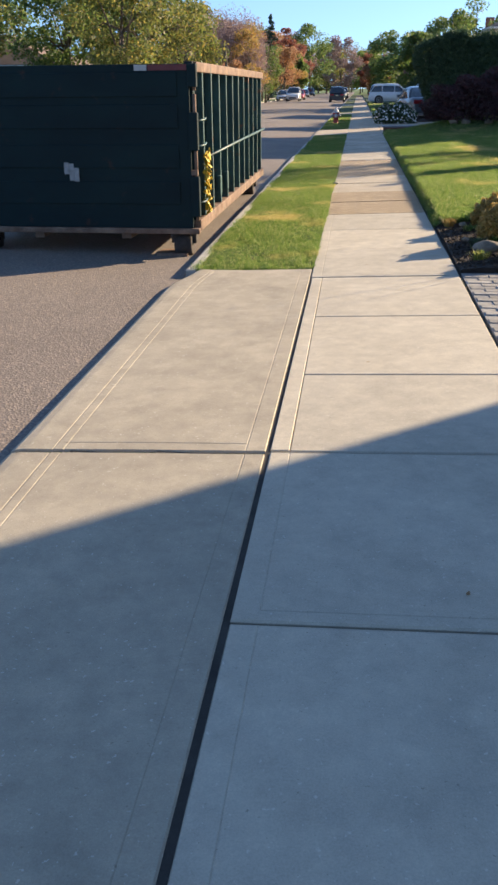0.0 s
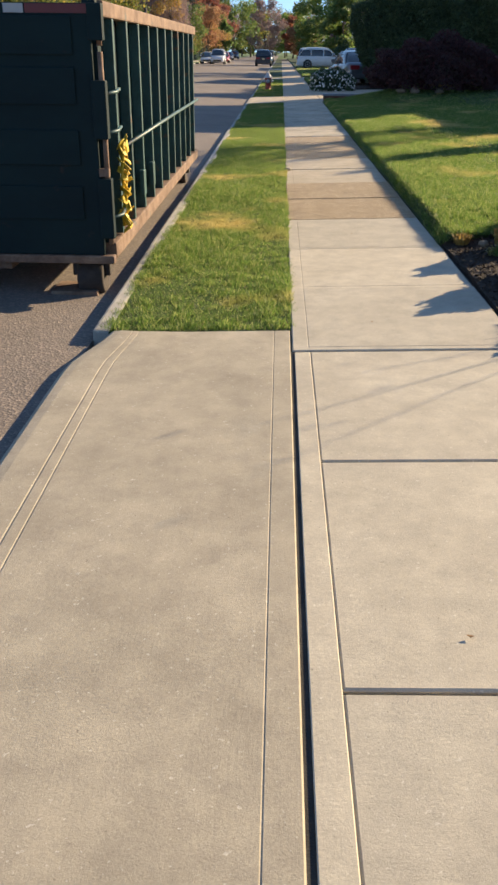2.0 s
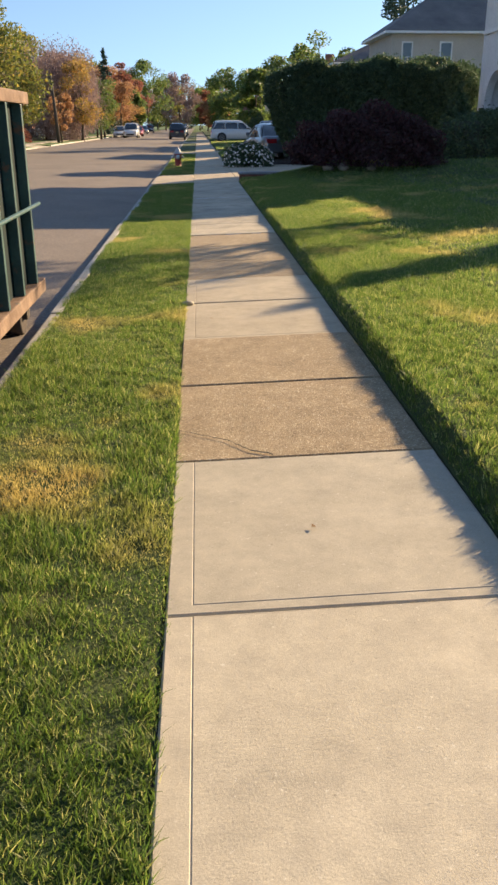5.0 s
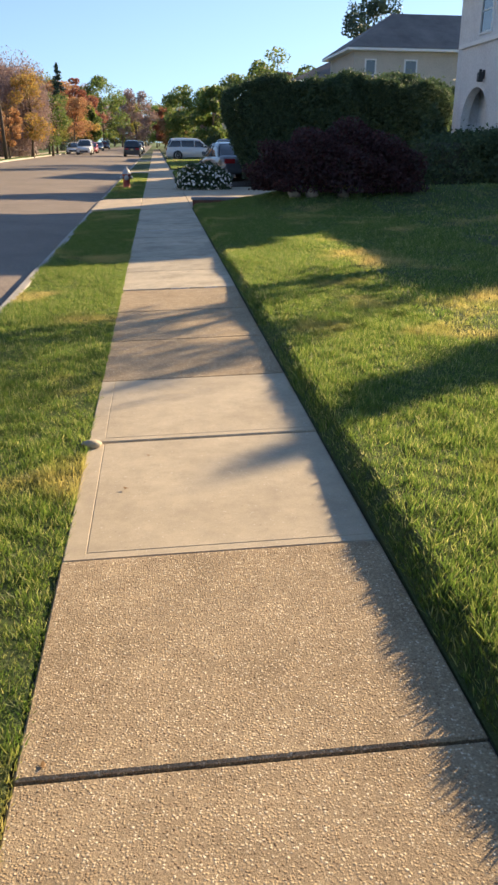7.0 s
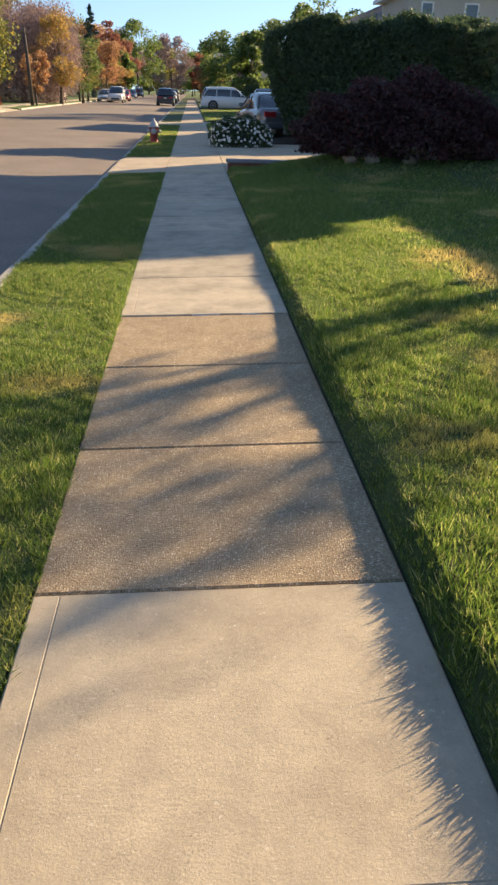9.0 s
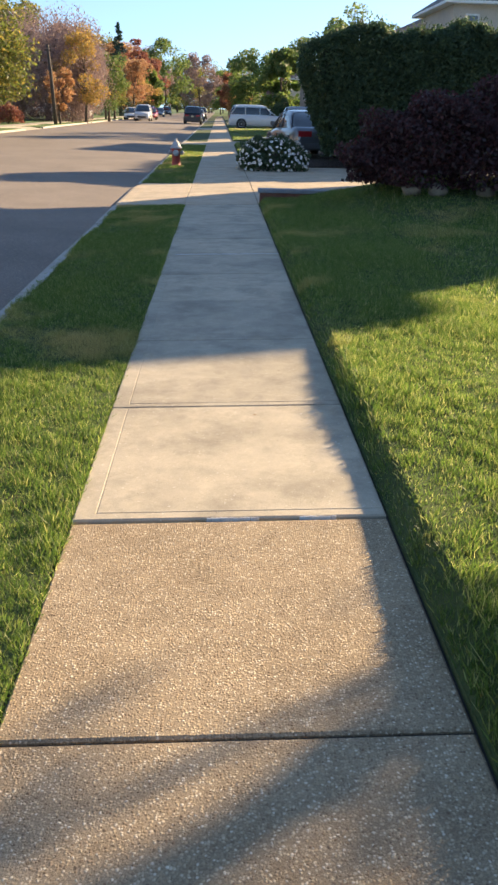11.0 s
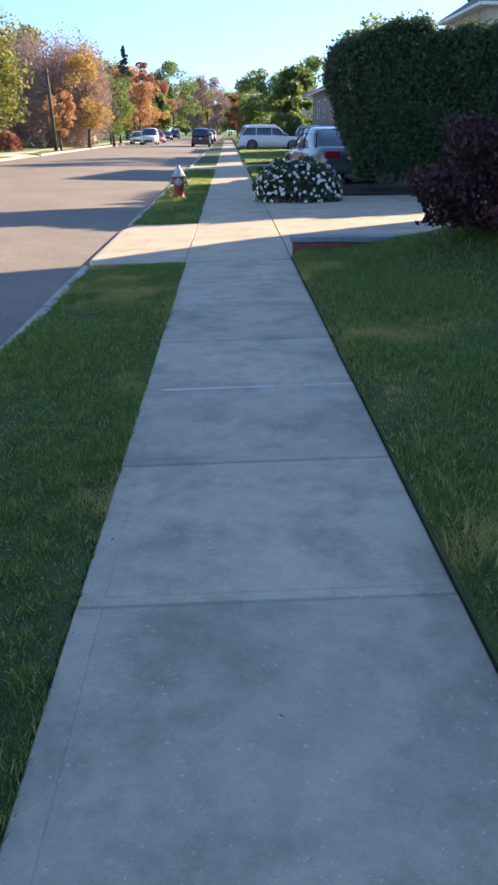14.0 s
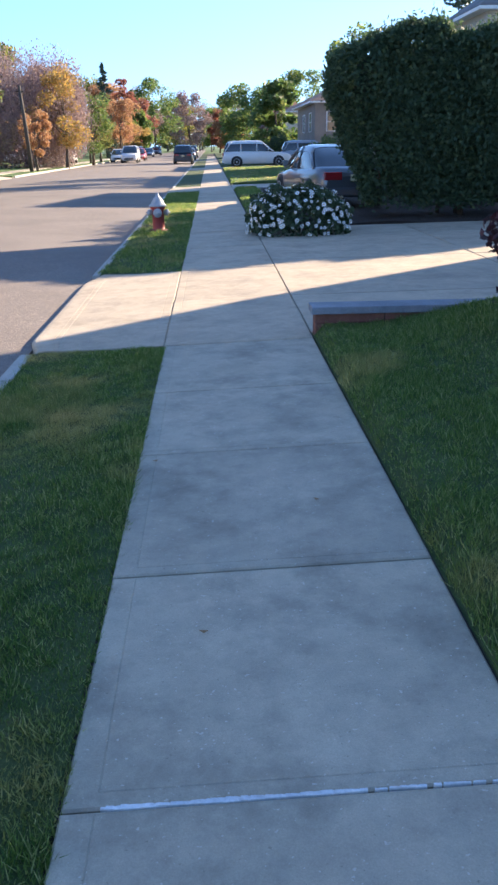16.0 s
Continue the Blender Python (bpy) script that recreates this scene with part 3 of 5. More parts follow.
def apron(name, y0, y1, border=True):
    """A driveway's apron that falls to the road, with a rounded lip and tooled lines."""
    xs = [(-0.004, -0.10), (-0.004, -0.012), (-0.014, 0.0)]
    if border:
        xs += [(-0.095, -0.003), (-0.098, -0.0055), (-0.102, -0.0034)]
    xs += [(-0.6, -0.020), (-0.930, -0.0335), (-0.934, -0.037), (-0.939, -0.034), (-0.98, -0.0355), (-0.985, -0.0395), (-0.991, -0.0365), (-1.09, -0.041), (-1.135, -0.047), (-1.157, -0.058), (-1.168, -0.082), (-1.17, -0.2)]
    lead = [y0 + k for k in (0.12, 0.24, 0.38, 0.55)] if y0 > 20 else []
    cuts = [y0 + 0.006, y0 + 0.012, y0 + 0.085, y0 + 0.088, y0 + 0.094] + lead + [y1 - k for k in (0.62, 0.48, 0.36, 0.26, 0.16, 0.08, 0.02, 0.004)]
    v, f = [], []
    for j, y in enumerate(cuts):
        ends = [y1 - y] if y1 != 1.242 else []
        ends += [y - y0] if y0 > 20 else []
        near = max([0.0] + [1 - k / 0.6 for k in ends])
        turn = near * near * (3 - 2 * near)           # the lip curls in to meet the kerb
        for x, z in xs:
            zz = z
            if j in (0, len(cuts) - 1):
                zz -= 0.012
            if j == 3 and -0.98 < x < -0.1:
                zz -= 0.0025
            k = turn * min(max((-x - 0.75) / 0.35, 0), 1)
            v.append((x + 0.115 * k - 0.03 * (1 - turn) * (x < -1.0), y, zz + (0.022 * k if z > -0.1 else 0)))
    n = len(xs)
    for j in range(len(cuts) - 1):
        for i in range(n - 1):
            f.append((j * n + i, (j + 1) * n + i, (j + 1) * n + i + 1, j * n + i + 1))
    o = array_mesh(name, v, f, APRON if y0 < 20 else DRIVE)
    return tagged(o, "pale concrete driveway apron sloping to the road", "driveway apron", kind="structure")


apron("apron", -2.6, 1.242)
apron("apron", 1.249, 5.243)
apron("apron", 28.12, 32.34)
for a, b in ((52.02, 55.98), (80.02, 85.98), (118.02, 121.98)):
    apron("apron", a, b, False)
o = box("seam_filler", (-0.010, 0.014, -2.6, 5.24, -0.1, -0.006), JOINT, None, 0.0)
tagged(o, "dark expansion filler in the seam beside the sidewalk", "joint filler", kind="structure")
for x0, x1, top in ((-1.12, -0.9, -0.054), (-0.9, -0.5, -0.038), (-0.5, -0.012, -0.022)):
    o = box("apron_joint", (x0, x1, 1.236, 1.257, -0.14, top), JOINT, None, 0.0)
    tagged(o, "dark filler in the joint across the apron", "joint filler", kind="structure")
o = grid_mesh("verge_near", -1.0, -0.02, -40, -2.65, 4, 30, verge_height, TURF, thick=0.25)
tagged(o, "grass verge behind the walker", "verge", kind="structure")

# driveways
drive = root("driveway", (0, 0, 0), "wide pale concrete driveway crossing the sidewalk, with dark joints", "driveway", kind="structure")
o = grid_mesh("drive_bed", 1.225, 12.0, 28.2, 37.6, 2, 2, lambda X, Y: 0.041 + 0.012 * (X - 1.22) - 0.03, JOINT, parent=drive)
for x0, x1 in ((1.229, 4.05), (4.07, 7.0), (7.02, 12.0)):
    for y0, y1 in ((28.34, 30.15), (30.165, 33.0), (33.015, 36.0), (36.015, 37.6)):
        s = new("slab", slab_mesh(x1 - x0, y1 - y0 - 0.012, DRIVE, 0.0))
        s.parent = drive
        s.matrix_basis = pose(x0, y0, 0.041 + 0.012 * (x0 - 1.22) + random.uniform(-0.003, 0.003), 0, -0.69, 0)
for y0, y1 in ((52.0, 56.0), (80.0, 86.0), (118.0, 122.0)):
    o = grid_mesh("far_drive", 1.23, 20, y0, y1, 6, 3, lambda X, Y: 0.045 + 0.015 * (X - 1.2), OLD_CONCRETE, thick=0.2)
    tagged(o, "concrete driveway of a house further along", "driveway", kind="structure")
o = grid_mesh("soil_bed", 2.0, 20, 37.65, 52.0, 20, 14, lambda X, Y: 0.10 + wobble(X, Y, 1.5, 0.03), MULCH, thick=0.3)
tagged(o, "bare dark soil under the tall hedge", "soil bed", kind="structure")
drive_1 = grid_mesh("paver_base", 1.245, 9, -8, 4.96, 4, 4, lambda X, Y: 0.039 + 0.01 * (X - 1.2), PAVER, thick=0.2)
tagged(drive_1, "grey block-paved driveway beside the sidewalk", "driveway", kind="structure")
pm = slab_mesh(0.196, 0.096, PAVER, 0.0, thick=0.05)
for j in range(30):
    for i in range(5):
        s = new("paver", pm)
        s.parent = drive_1
        s.matrix_basis = pose(1.25 + i * 0.2 + (0.1 if j % 2 else 0), 1.96 + j * 0.1, 0.047 + 0.01 * i * 0.2 + random.uniform(-0.003, 0.003), random.uniform(-0.5, 0.5), random.uniform(-0.5, 0.5), random.uniform(-1, 1))


# ---- planting ----
def blades(name, x0, x1, y0, y1, n, tall, width, height, seed, mat=GRASS, lean=0.45, overhang=0.0):
    rng = np.random.default_rng(seed)
    x = rng.uniform(x0 - overhang, x1 + overhang, n)
    y = rng.uniform(y0, y1, n)
    z = height(x, y) - 0.01
    a = rng.uniform(0, 2 * np.pi, n)
    h = tall * rng.uniform(0.5, 1.25, n) * (0.78 + 0.3 * np.sin(x * 3.1 + 1) * np.sin(y * 2.3) + 0.30 * np.sin(x * 19 + 3 * np.sin(y * 5)) * np.sin(y * 17 + 2 * np.sin(x * 7))).clip(0.5, 1.6)
    d = rng.normal(0, lean, (n, 2)) * h[:, None]
    w = width * rng.uniform(0.6, 1.3, n)
    ox, oy = np.cos(a) * w / 2, np.sin(a) * w / 2
    v = np.empty((n, 3, 3))
    v[:, 0] = np.stack([x - ox, y - oy, z], 1)
    v[:, 1] = np.stack([x + ox, y + oy, z], 1)
    v[:, 2] = np.stack([x + d[:, 0], y + d[:, 1], z + h], 1)
    f = np.arange(3 * n).reshape(n, 3)
    return array_mesh(name, v.reshape(-1, 3), f, mat)


for i, (y0, y1, n, tall, w) in enumerate([(5.26, 12, 150000, 0.046, 0.0062), (12, 20, 165000, 0.046, 0.0062), (20, 28.07, 160000, 0.046, 0.0062), (32.38, 52, 40000, 0.06, 0.014)]):
    o = blades("grass", -1.06, -0.03, y0, y1, n, tall, w, verge_height, 10 + i, overhang=0.035)
    tagged(o, "short green grass of the verge with dry tufts", "grass", kind="stuff")
for i, (x0, x1, y0, y1, n, tall, w) in enumerate([(1.25, 2.6, 7.45, 18, 240000, 0.052, 0.0062), (1.25, 2.6, 18, 28.15, 220000, 0.052, 0.0062), (2.6, 5.0, 7.6, 28.15, 170000, 0.056, 0.012), (5.0, 12.0, 9, 28.15, 90000, 0.07, 0.018), (1.26, 2.0, 37.3, 52, 16000, 0.06, 0.014), (1.26, 8.0, 56, 80, 30000, 0.07, 0.02)]):
    o = blades("grass", x0, x1, y0, y1, n, tall, w, lawn_height, 30 + i, overhang=0.012 if x0 < 1.3 else 0.0)
    tagged(o, "lawn grass, green with straw-coloured dry patches", "grass", kind="stuff")


def blob_points(rng, n, centre, radii, shell=0.55):
    d = rng.normal(size=(n, 3))
    d /= np.linalg.norm(d, axis=1)[:, None]
    r = rng.uniform(shell, 1.0, n) ** 0.6
    return np.asarray(centre) + d * r[:, None] * np.asarray(radii)


def tree(x, y, tall, crown_r, leaf, label, base=0.0, trunk_r=0.14, clear=2.0, clumps=26, leaves=5200, size=0.11, seed=1, shape=1.0, droop=0.0, sparse=False, limbs=10):
    """A tapered trunk that forks into limbs; the crown is many leaf clumps round the limbs' ends, with gaps."""
    rng = np.random.default_rng(seed)
    t = root("tree", (x, y, base), label, "tree")
    bm = bmesh.new()
    bend = rng.normal(0, 0.12, 2)
    top = np.array([bend[0], bend[1], clear + (tall - clear) * 0.45])
    pts = [(0, 0, -0.15), (bend[0] * 0.2, bend[1] * 0.2, clear * 0.5), (bend[0] * 0.5, bend[1] * 0.5, clear), tuple(top)]
    add_tube(bm, pts, [trunk_r * 1.35, trunk_r, trunk_r * 0.85, trunk_r * 0.45], 9)
    part("trunk", bm, BARK, t, "rough grey-brown trunk")
    mid = clear + (tall - clear) * 0.5
    hz = (tall - clear) * 0.5
    ends = []
    for i in range(clumps):
        u = rng.uniform(-0.92, 0.95)
        a = rng.uniform(0, 2 * np.pi)
        r = crown_r * math.sqrt(max(0.05, 1 - abs(u) ** (1.8 * shape))) * rng.uniform(0.45, 1.0)
        e = np.array([math.cos(a) * r, math.sin(a) * r, mid + u * hz])
        ends.append(e)
        if i < limbs:
            bm = bmesh.new()
            s = np.array([bend[0] * 0.6, bend[1] * 0.6, clear + (top[2] - clear) * rng.uniform(0, 1)])
            k = s * 0.45 + e * 0.55 + np.array([0, 0, 0.12 * hz])
            add_tube(bm, [tuple(s), tuple(k), tuple(e)], [trunk_r * 0.4, trunk_r * 0.22, min(0.012, trunk_r * 0.18)], 5)
            part("limb", bm, BARK, t)
    per = max(8, leaves // clumps)
    pts = []
    for e in ends:
        q = crown_r * rng.uniform(0.24, 0.42)
        if droop:
            e = e - np.array([0, 0, q * 0.9])
        pts.append(blob_points(rng, int(per * rng.uniform(0.6, 1.4)), e, (q, q, q * (0.75 if not droop else 1.5)), 0.1 if sparse else 0.3))
    pts = np.concatenate(pts)
    v, f = quads_at(pts, size, rng, 0.2, droop)
    array_mesh("crown", v, f, leaf, t)
    return t


def conifer(x, y, tall, r, leaf, label, base=0.0, seed=1, tiers=26, per=170, size=0.16, column=False):
    rng = np.random.default_rng(seed)
    t = root("conifer", (x, y, base), label, "tree")
    bm = bmesh.new()
    add_tube(bm, [(0, 0, -0.15), (0, 0, tall * 0.5), (0, 0, tall * 0.97)], [tall * 0.022, tall * 0.014, 0.015], 8)
    part("trunk", bm, BARK, t)
    pts = []
    for i in range(tiers):
        k = i / (tiers - 1)
        z0 = tall * (0.08 + 0.92 * k)
        rad = r * (1 - k ** 9) ** 0.5 + 0.05 if column else r * (1 - k) ** 0.85 + 0.08
        for j in range(7):
            a = rng.uniform(0, 2 * np.pi)
            L = rad * rng.uniform(0.6, 1.1)
            z = z0 + rng.uniform(-0.5, 0.5) * tall / tiers * 1.6
            s = rng.uniform(0.1, 1, per // 7) ** 0.7
            pts.append(np.stack([math.cos(a) * L * s, math.sin(a) * L * s, z - 0.25 * L * s], 1) + rng.normal(0, 0.05 + 0.05 * L, (len(s), 3)))
    v, f = quads_at(np.concatenate(pts), size, rng, 0.4, 0.3, 0.3)
    array_mesh("crown", v, f, leaf, t)
    return t


def hedge(x0, x1, y0, y1, tall, label, seed=5, leaves=90000, size=0.047, base=0.1, trunks=True):
    rng = np.random.default_rng(seed)
    t = root("hedge", ((x0 + x1) / 2, (y0 + y1) / 2, base), label, "hedge")
    w, d = (x1 - x0) / 2, (y1 - y0) / 2
    clear = 0.28 if trunks else 0.0

    def surf(n):
        a = np.where(rng.uniform(0, 1, n) < 0.5, rng.uniform(1.25 * np.pi, 1.75 * np.pi, n), rng.uniform(0, 2 * np.pi, n))
        u = rng.uniform(0, 1, n)
        ca, sa = np.cos(a), np.sin(a)
        k = 1 / (np.abs(ca) ** 3.6 + np.abs(sa) ** 3.6) ** (1 / 3.6)
        face = rng.uniform(0, 1, n) < 0.24
        rr = np.where(face, rng.uniform(0, 1, n) ** 0.5, 1.0)
        z = np.where(face, 1.0, u ** 0.9)
        taper = 1 - 0.16 * z ** 4 - 0.13 * (1 - z) ** 3
        X, Y = ca * k * rr * w * (1 - 0.07 * z ** 4 - 0.24 * (1 - z) ** 1.3), sa * k * rr * d * taper
        lump = 0.09 * np.sin(X * 2.3 + 1.1) * np.cos(Y * 2.0 + z * 4) + 0.06 * np.sin(X * 5.1 + z * 9) + 0.04 * np.sin(z * 17 + X * 3)
        Z = clear + z * (tall - clear) * (1 + 0.045 * np.sin(X * 1.9 + 0.7) + 0.03 * np.sin(X * 4.7) + 0.02 * np.sin(X * 11) - 0.2 * np.abs(X / w) ** 6) - np.where(face, 0.12 * rr ** 6 * tall * 0.4, 0)
        return np.stack([X + ca * lump, Y + sa * lump, Z], 1)
    p = surf(leaves) + rng.normal(0, 0.07, (leaves, 3))
    v, f = quads_at(p, size, rng, 0.1, 0.0)
    array_mesh("foliage", v, f, HEDGE_LEAF, t)
    sprigs = surf(leaves // 12)
    sprigs = sprigs[sprigs[:, 2] > tall * 0.86] + np.abs(rng.normal(0, 0.13, (int((sprigs[:, 2] > tall * 0.86).sum()), 3))) * np.array([0.3, 0.3, 1.0])
    v, f = quads_at(sprigs, size * 1.1, rng, 0.0, -0.8, 0.4)
    tagged(array_mesh("young_growth", v, f, HEDGE_LEAF, t, "bright young shoots along the top"), kind="stuff")
    # solid core added to block light; its near-black colour paints the inner shade
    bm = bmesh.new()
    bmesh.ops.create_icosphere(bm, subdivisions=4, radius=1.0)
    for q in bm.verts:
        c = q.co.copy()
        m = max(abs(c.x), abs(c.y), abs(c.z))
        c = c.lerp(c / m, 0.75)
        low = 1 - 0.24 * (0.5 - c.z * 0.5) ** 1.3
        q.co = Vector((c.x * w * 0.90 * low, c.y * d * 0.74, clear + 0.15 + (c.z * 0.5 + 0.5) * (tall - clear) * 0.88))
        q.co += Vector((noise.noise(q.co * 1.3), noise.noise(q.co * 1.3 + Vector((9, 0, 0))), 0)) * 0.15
    part("shade_core", bm, HEDGE_CORE, t, "", True)
    if trunks:
        for i in range(max(3, int((x1 - x0) * 1.3))):
            bm = bmesh.new()
            a, b = rng.uniform(-w * 0.85, w * 0.85), rng.uniform(-d * 0.5, d * 0.5)
            add_tube(bm, [(a, b, -0.15), (a + rng.normal(0, 0.08), b, 0.5), (a + rng.normal(0, 0.15), b, 1.2)], [0.05, 0.04, 0.03], 6)
            part("stem", bm, BARK, t)
    return t


def shrub(name, x, y, base, rx, ry, tall, leaf, label, category="shrub", n=7000, size=0.04, seed=3, droop=0.0, full=1.0):
    rng = np.random.default_rng(seed)
    t = root(name, (x, y, base), label, category)
    d = rng.normal(size=(n, 3))
    d[:, 2] = np.abs(d[:, 2])
    d /= np.linalg.norm(d, axis=1)[:, None]
    d = np.sign(d) * np.abs(d) ** full
    lump = 1 + 0.10 * full ** 3 * np.sin(d[:, 0] * 7 + 1) * np.cos(d[:, 1] * 6) + 0.07 * np.sin(d[:, 2] * 13 + d[:, 0] * 9)
    p = d * np.array([rx, ry, tall]) * (lump * rng.uniform(0.72, 1.04, n) ** 0.7)[:, None]
    v, f = quads_at(p, size, rng, 0.1, droop)
    array_mesh("foliage", v, f, leaf, t)
    for i in range(6):
        bm = bmesh.new()
        a = rng.uniform(0, 2 * np.pi)
        add_tube(bm, [(0.04 * math.cos(a), 0.04 * math.sin(a), -0.1), (rx * 0.4 * math.cos(a), ry * 0.4 * math.sin(a), tall * 0.45), (rx * 0.8 * math.cos(a), ry * 0.8 * math.sin(a), tall * 0.7)], [0.02, 0.014, 0.004], 5)
        part("stem", bm, BARK, t)
    return t


def clump(x, y, tall, n, label, seed, leaf=GOLD_BLADE, base=0.1, spread=0.7):
    """An ornamental grass: arching blades from one crown."""
    rng = np.random.default_rng(seed)
    a = rng.uniform(0, 2 * np.pi, n)
    out = tall * spread * rng.uniform(0.15, 1.0, n)
    h = tall * rng.uniform(0.55, 1.1, n)
    w = 0.006 * rng.uniform(0.6, 1.5, n)
    o = np.stack([np.cos(a), np.sin(a), 0 * a], 1)
    s = np.stack([-np.sin(a), np.cos(a), 0 * a], 1) * w[:, None]
    foot = o * rng.uniform(0, 0.06, n)[:, None] + np.array([0, 0, -0.04])
    midp = foot + o * (out * 0.45)[:, None] + np.array([0, 0, 1.0]) * (h * 0.8)[:, None]
    tip = foot + o * out[:, None] + np.array([0, 0, 1.0]) * (h * rng.uniform(0.7, 1.0, n))[:, None]
    v = np.stack([foot - s, foot + s, midp + s * 0.8, midp - s * 0.8, tip, tip], 1)
    q = np.arange(6 * n).reshape(n, 6)
    t = root("ornamental_grass", (x, y, base), label, "ornamental grass", "clumps in the flower bed")
    array_mesh("tuft", v.reshape(-1, 3), np.concatenate([q[:, [0, 1, 2, 3]], q[:, [3, 2, 4, 5]]]), leaf, t)
    return t


bedding = grid_mesh("mulch_bed", 1.245, 6.0, 4.97, 7.55, 30, 18, lambda X, Y: 0.055 + 0.05 * np.minimum(1, (X - 1.24) * 2) + wobble(X, Y, 3.0, 0.014) + wobble(X, Y, 9.0, 0.006), MULCH, thick=0.2)
tagged(bedding, "dark mulch bed beside the sidewalk", "flower bed", kind="structure")
bed_2 = grid_mesh("mulch_bed", 1.62, 4.2, 7.45, 8.25, 20, 10, lambda X, Y: 0.12 + wobble(X, Y, 3.0, 0.02), MULCH, thick=0.1)
tagged(bed_2, "dark mulch bed beside the lawn", "flower bed", kind="structure")
rng = np.random.default_rng(66)
chips = np.stack([rng.uniform(1.26, 3.4, 9000), rng.uniform(4.99, 7.5, 9000)], 1)
cz = 0.055 + 0.05 * np.minimum(1, (chips[:, 0] - 1.24) * 2) + wobble(chips[:, 0], chips[:, 1], 3.0, 0.014) + wobble(chips[:, 0], chips[:, 1], 9.0, 0.006) + rng.uniform(-0.004, 0.014, 9000)
v, f = quads_at(np.column_stack([chips, cz]), 0.017, rng, 0.6, 0.0, 0.4)
CHIP = leafy("bark_chip", (0.014, 0.009, 0.006), (0.055, 0.034, 0.022), (0.20, 0.13, 0.08), 0.9, 0.0)
tagged(array_mesh("bark_chips", v, f, CHIP), "loose dark bark chips and leaf litter", "mulch", kind="stuff")
for i, (x, y, h, n) in enumerate([(1.55, 6.85, 0.10, 120), (1.72, 6.1, 0.13, 140), (2.2, 6.2, 0.16, 160), (1.45, 5.4, 0.10, 110), (2.15, 7.2, 0.16, 160), (1.95, 5.1, 0.15, 140), (2.6, 5.8, 0.2, 200)]):
    clump(x, y, h, n, "low green and straw-coloured weed in the mulch bed", 160 + i, GRASS, 0.1, 0.9)
for i, (x, y, r, h) in enumerate([(1.78, 6.28, 0.24, 0.35), (1.78, 7.12, 0.19, 0.30), (1.80, 5.35, 0.16, 0.24)]):
    shrub("bedding_plant", x, y, 0.1, r, r, h, GOLD_BLADE if i < 2 else FLOWER_LEAF, "low rounded golden autumn plant in the mulch bed" if i < 2 else "low rounded dark green plant in the mulch bed", "plant", 3200, 0.024, 260 + i)
for i, (x, y, h, n) in enumerate([(2.1, 7.8, 0.32, 900), (2.3, 8.0, 0.34, 900), (2.2, 7.5, 0.30, 800), (2.5, 6.7, 0.34, 400), (1.85, 5.5, 0.28, 500), (2.7, 7.6, 0.3, 360), (1.38, 7.38, 0.09, 160), (1.5, 5.95, 0.12, 160)]):
    clump(x, y, h, n, "golden ornamental grass tuft in the mulch bed" if i in (0, 1, 2, 5, 6) else "spiky dark green tuft growing in the mulch bed", 60 + i, GOLD_BLADE if i in (0, 1, 2, 5, 6) else FLOWER_LEAF, 0.1)


def stone(x, y, z, r, label, name="rock", squash=0.6, seed=0, mat=STONE):
    bm = bmesh.new()
    bmesh.ops.create_icosphere(bm, subdivisions=3, radius=r)
    for v in bm.verts:
        k = 1 + 0.35 * noise.noise(v.co / r * 1.1 + Vector((seed * 3.7, 1, 2)))
        v.co = Vector((v.co.x * k * 1.15, v.co.y * k * 0.9, v.co.z * k * squash))
    o = part(name, bm, mat, None, "", True)
    o.location = (x, y, z)
    return tagged(o, label, "rock" if r > 0.05 else "stone")


stone(1.56, 5.76, 0.12, 0.10, "rounded pale brown boulder half hidden in the mulch bed", seed=2)
stone(0.025, 12.2, 0.012, 0.046, "small pale crumbled stone lying on the slab's edge", "pebble", 0.55, 4, OLD_CONCRETE)
for i, (x, y, r) in enumerate([(1.5, 7.15, 0.035), (1.42, 6.2, 0.03), (1.56, 5.9, 0.04), (1.9, 6.4, 0.05)]):
    stone(x, y, 0.115, r, "small stone lying in the mulch", "pebble", 0.7, 8 + i)
for i, (x, y, r) in enumerate([(3.42, 26.72, 0.12), (3.78, 26.6, 0.13), (4.5, 26.6, 0.12)]):
    stone(x, y, float(lawn_height(x, y)) + 0.07, r, "pale rock on the lawn below the maple", "rock", 0.8, 20 + i)

HEDGE_NOTE = "tall dense dark green hedge with uneven top beside the driveway"
hedge(2.72, 11.2, 38.2, 40.2, 3.42, HEDGE_NOTE, leaves=150000)
hedge(8.6, 9.9, 29.6, 36.4, 1.5, "dark evergreen foundation planting before the white house", 15, 16000, 0.06, 0.15, False)
hedge(6.2, 13.5, 41.3, 49.0, 3.75, "tall dark evergreen thicket behind the hedge", 9, 26000, 0.075)
shrub("maple_shrub", 4.5, 27.4, 0.50, 1.98, 1.1, 1.35, MAROON_LEAF, "low weeping maple with dark maroon leaves by the driveway", "shrub", 38000, 0.034, 21, 0.6)

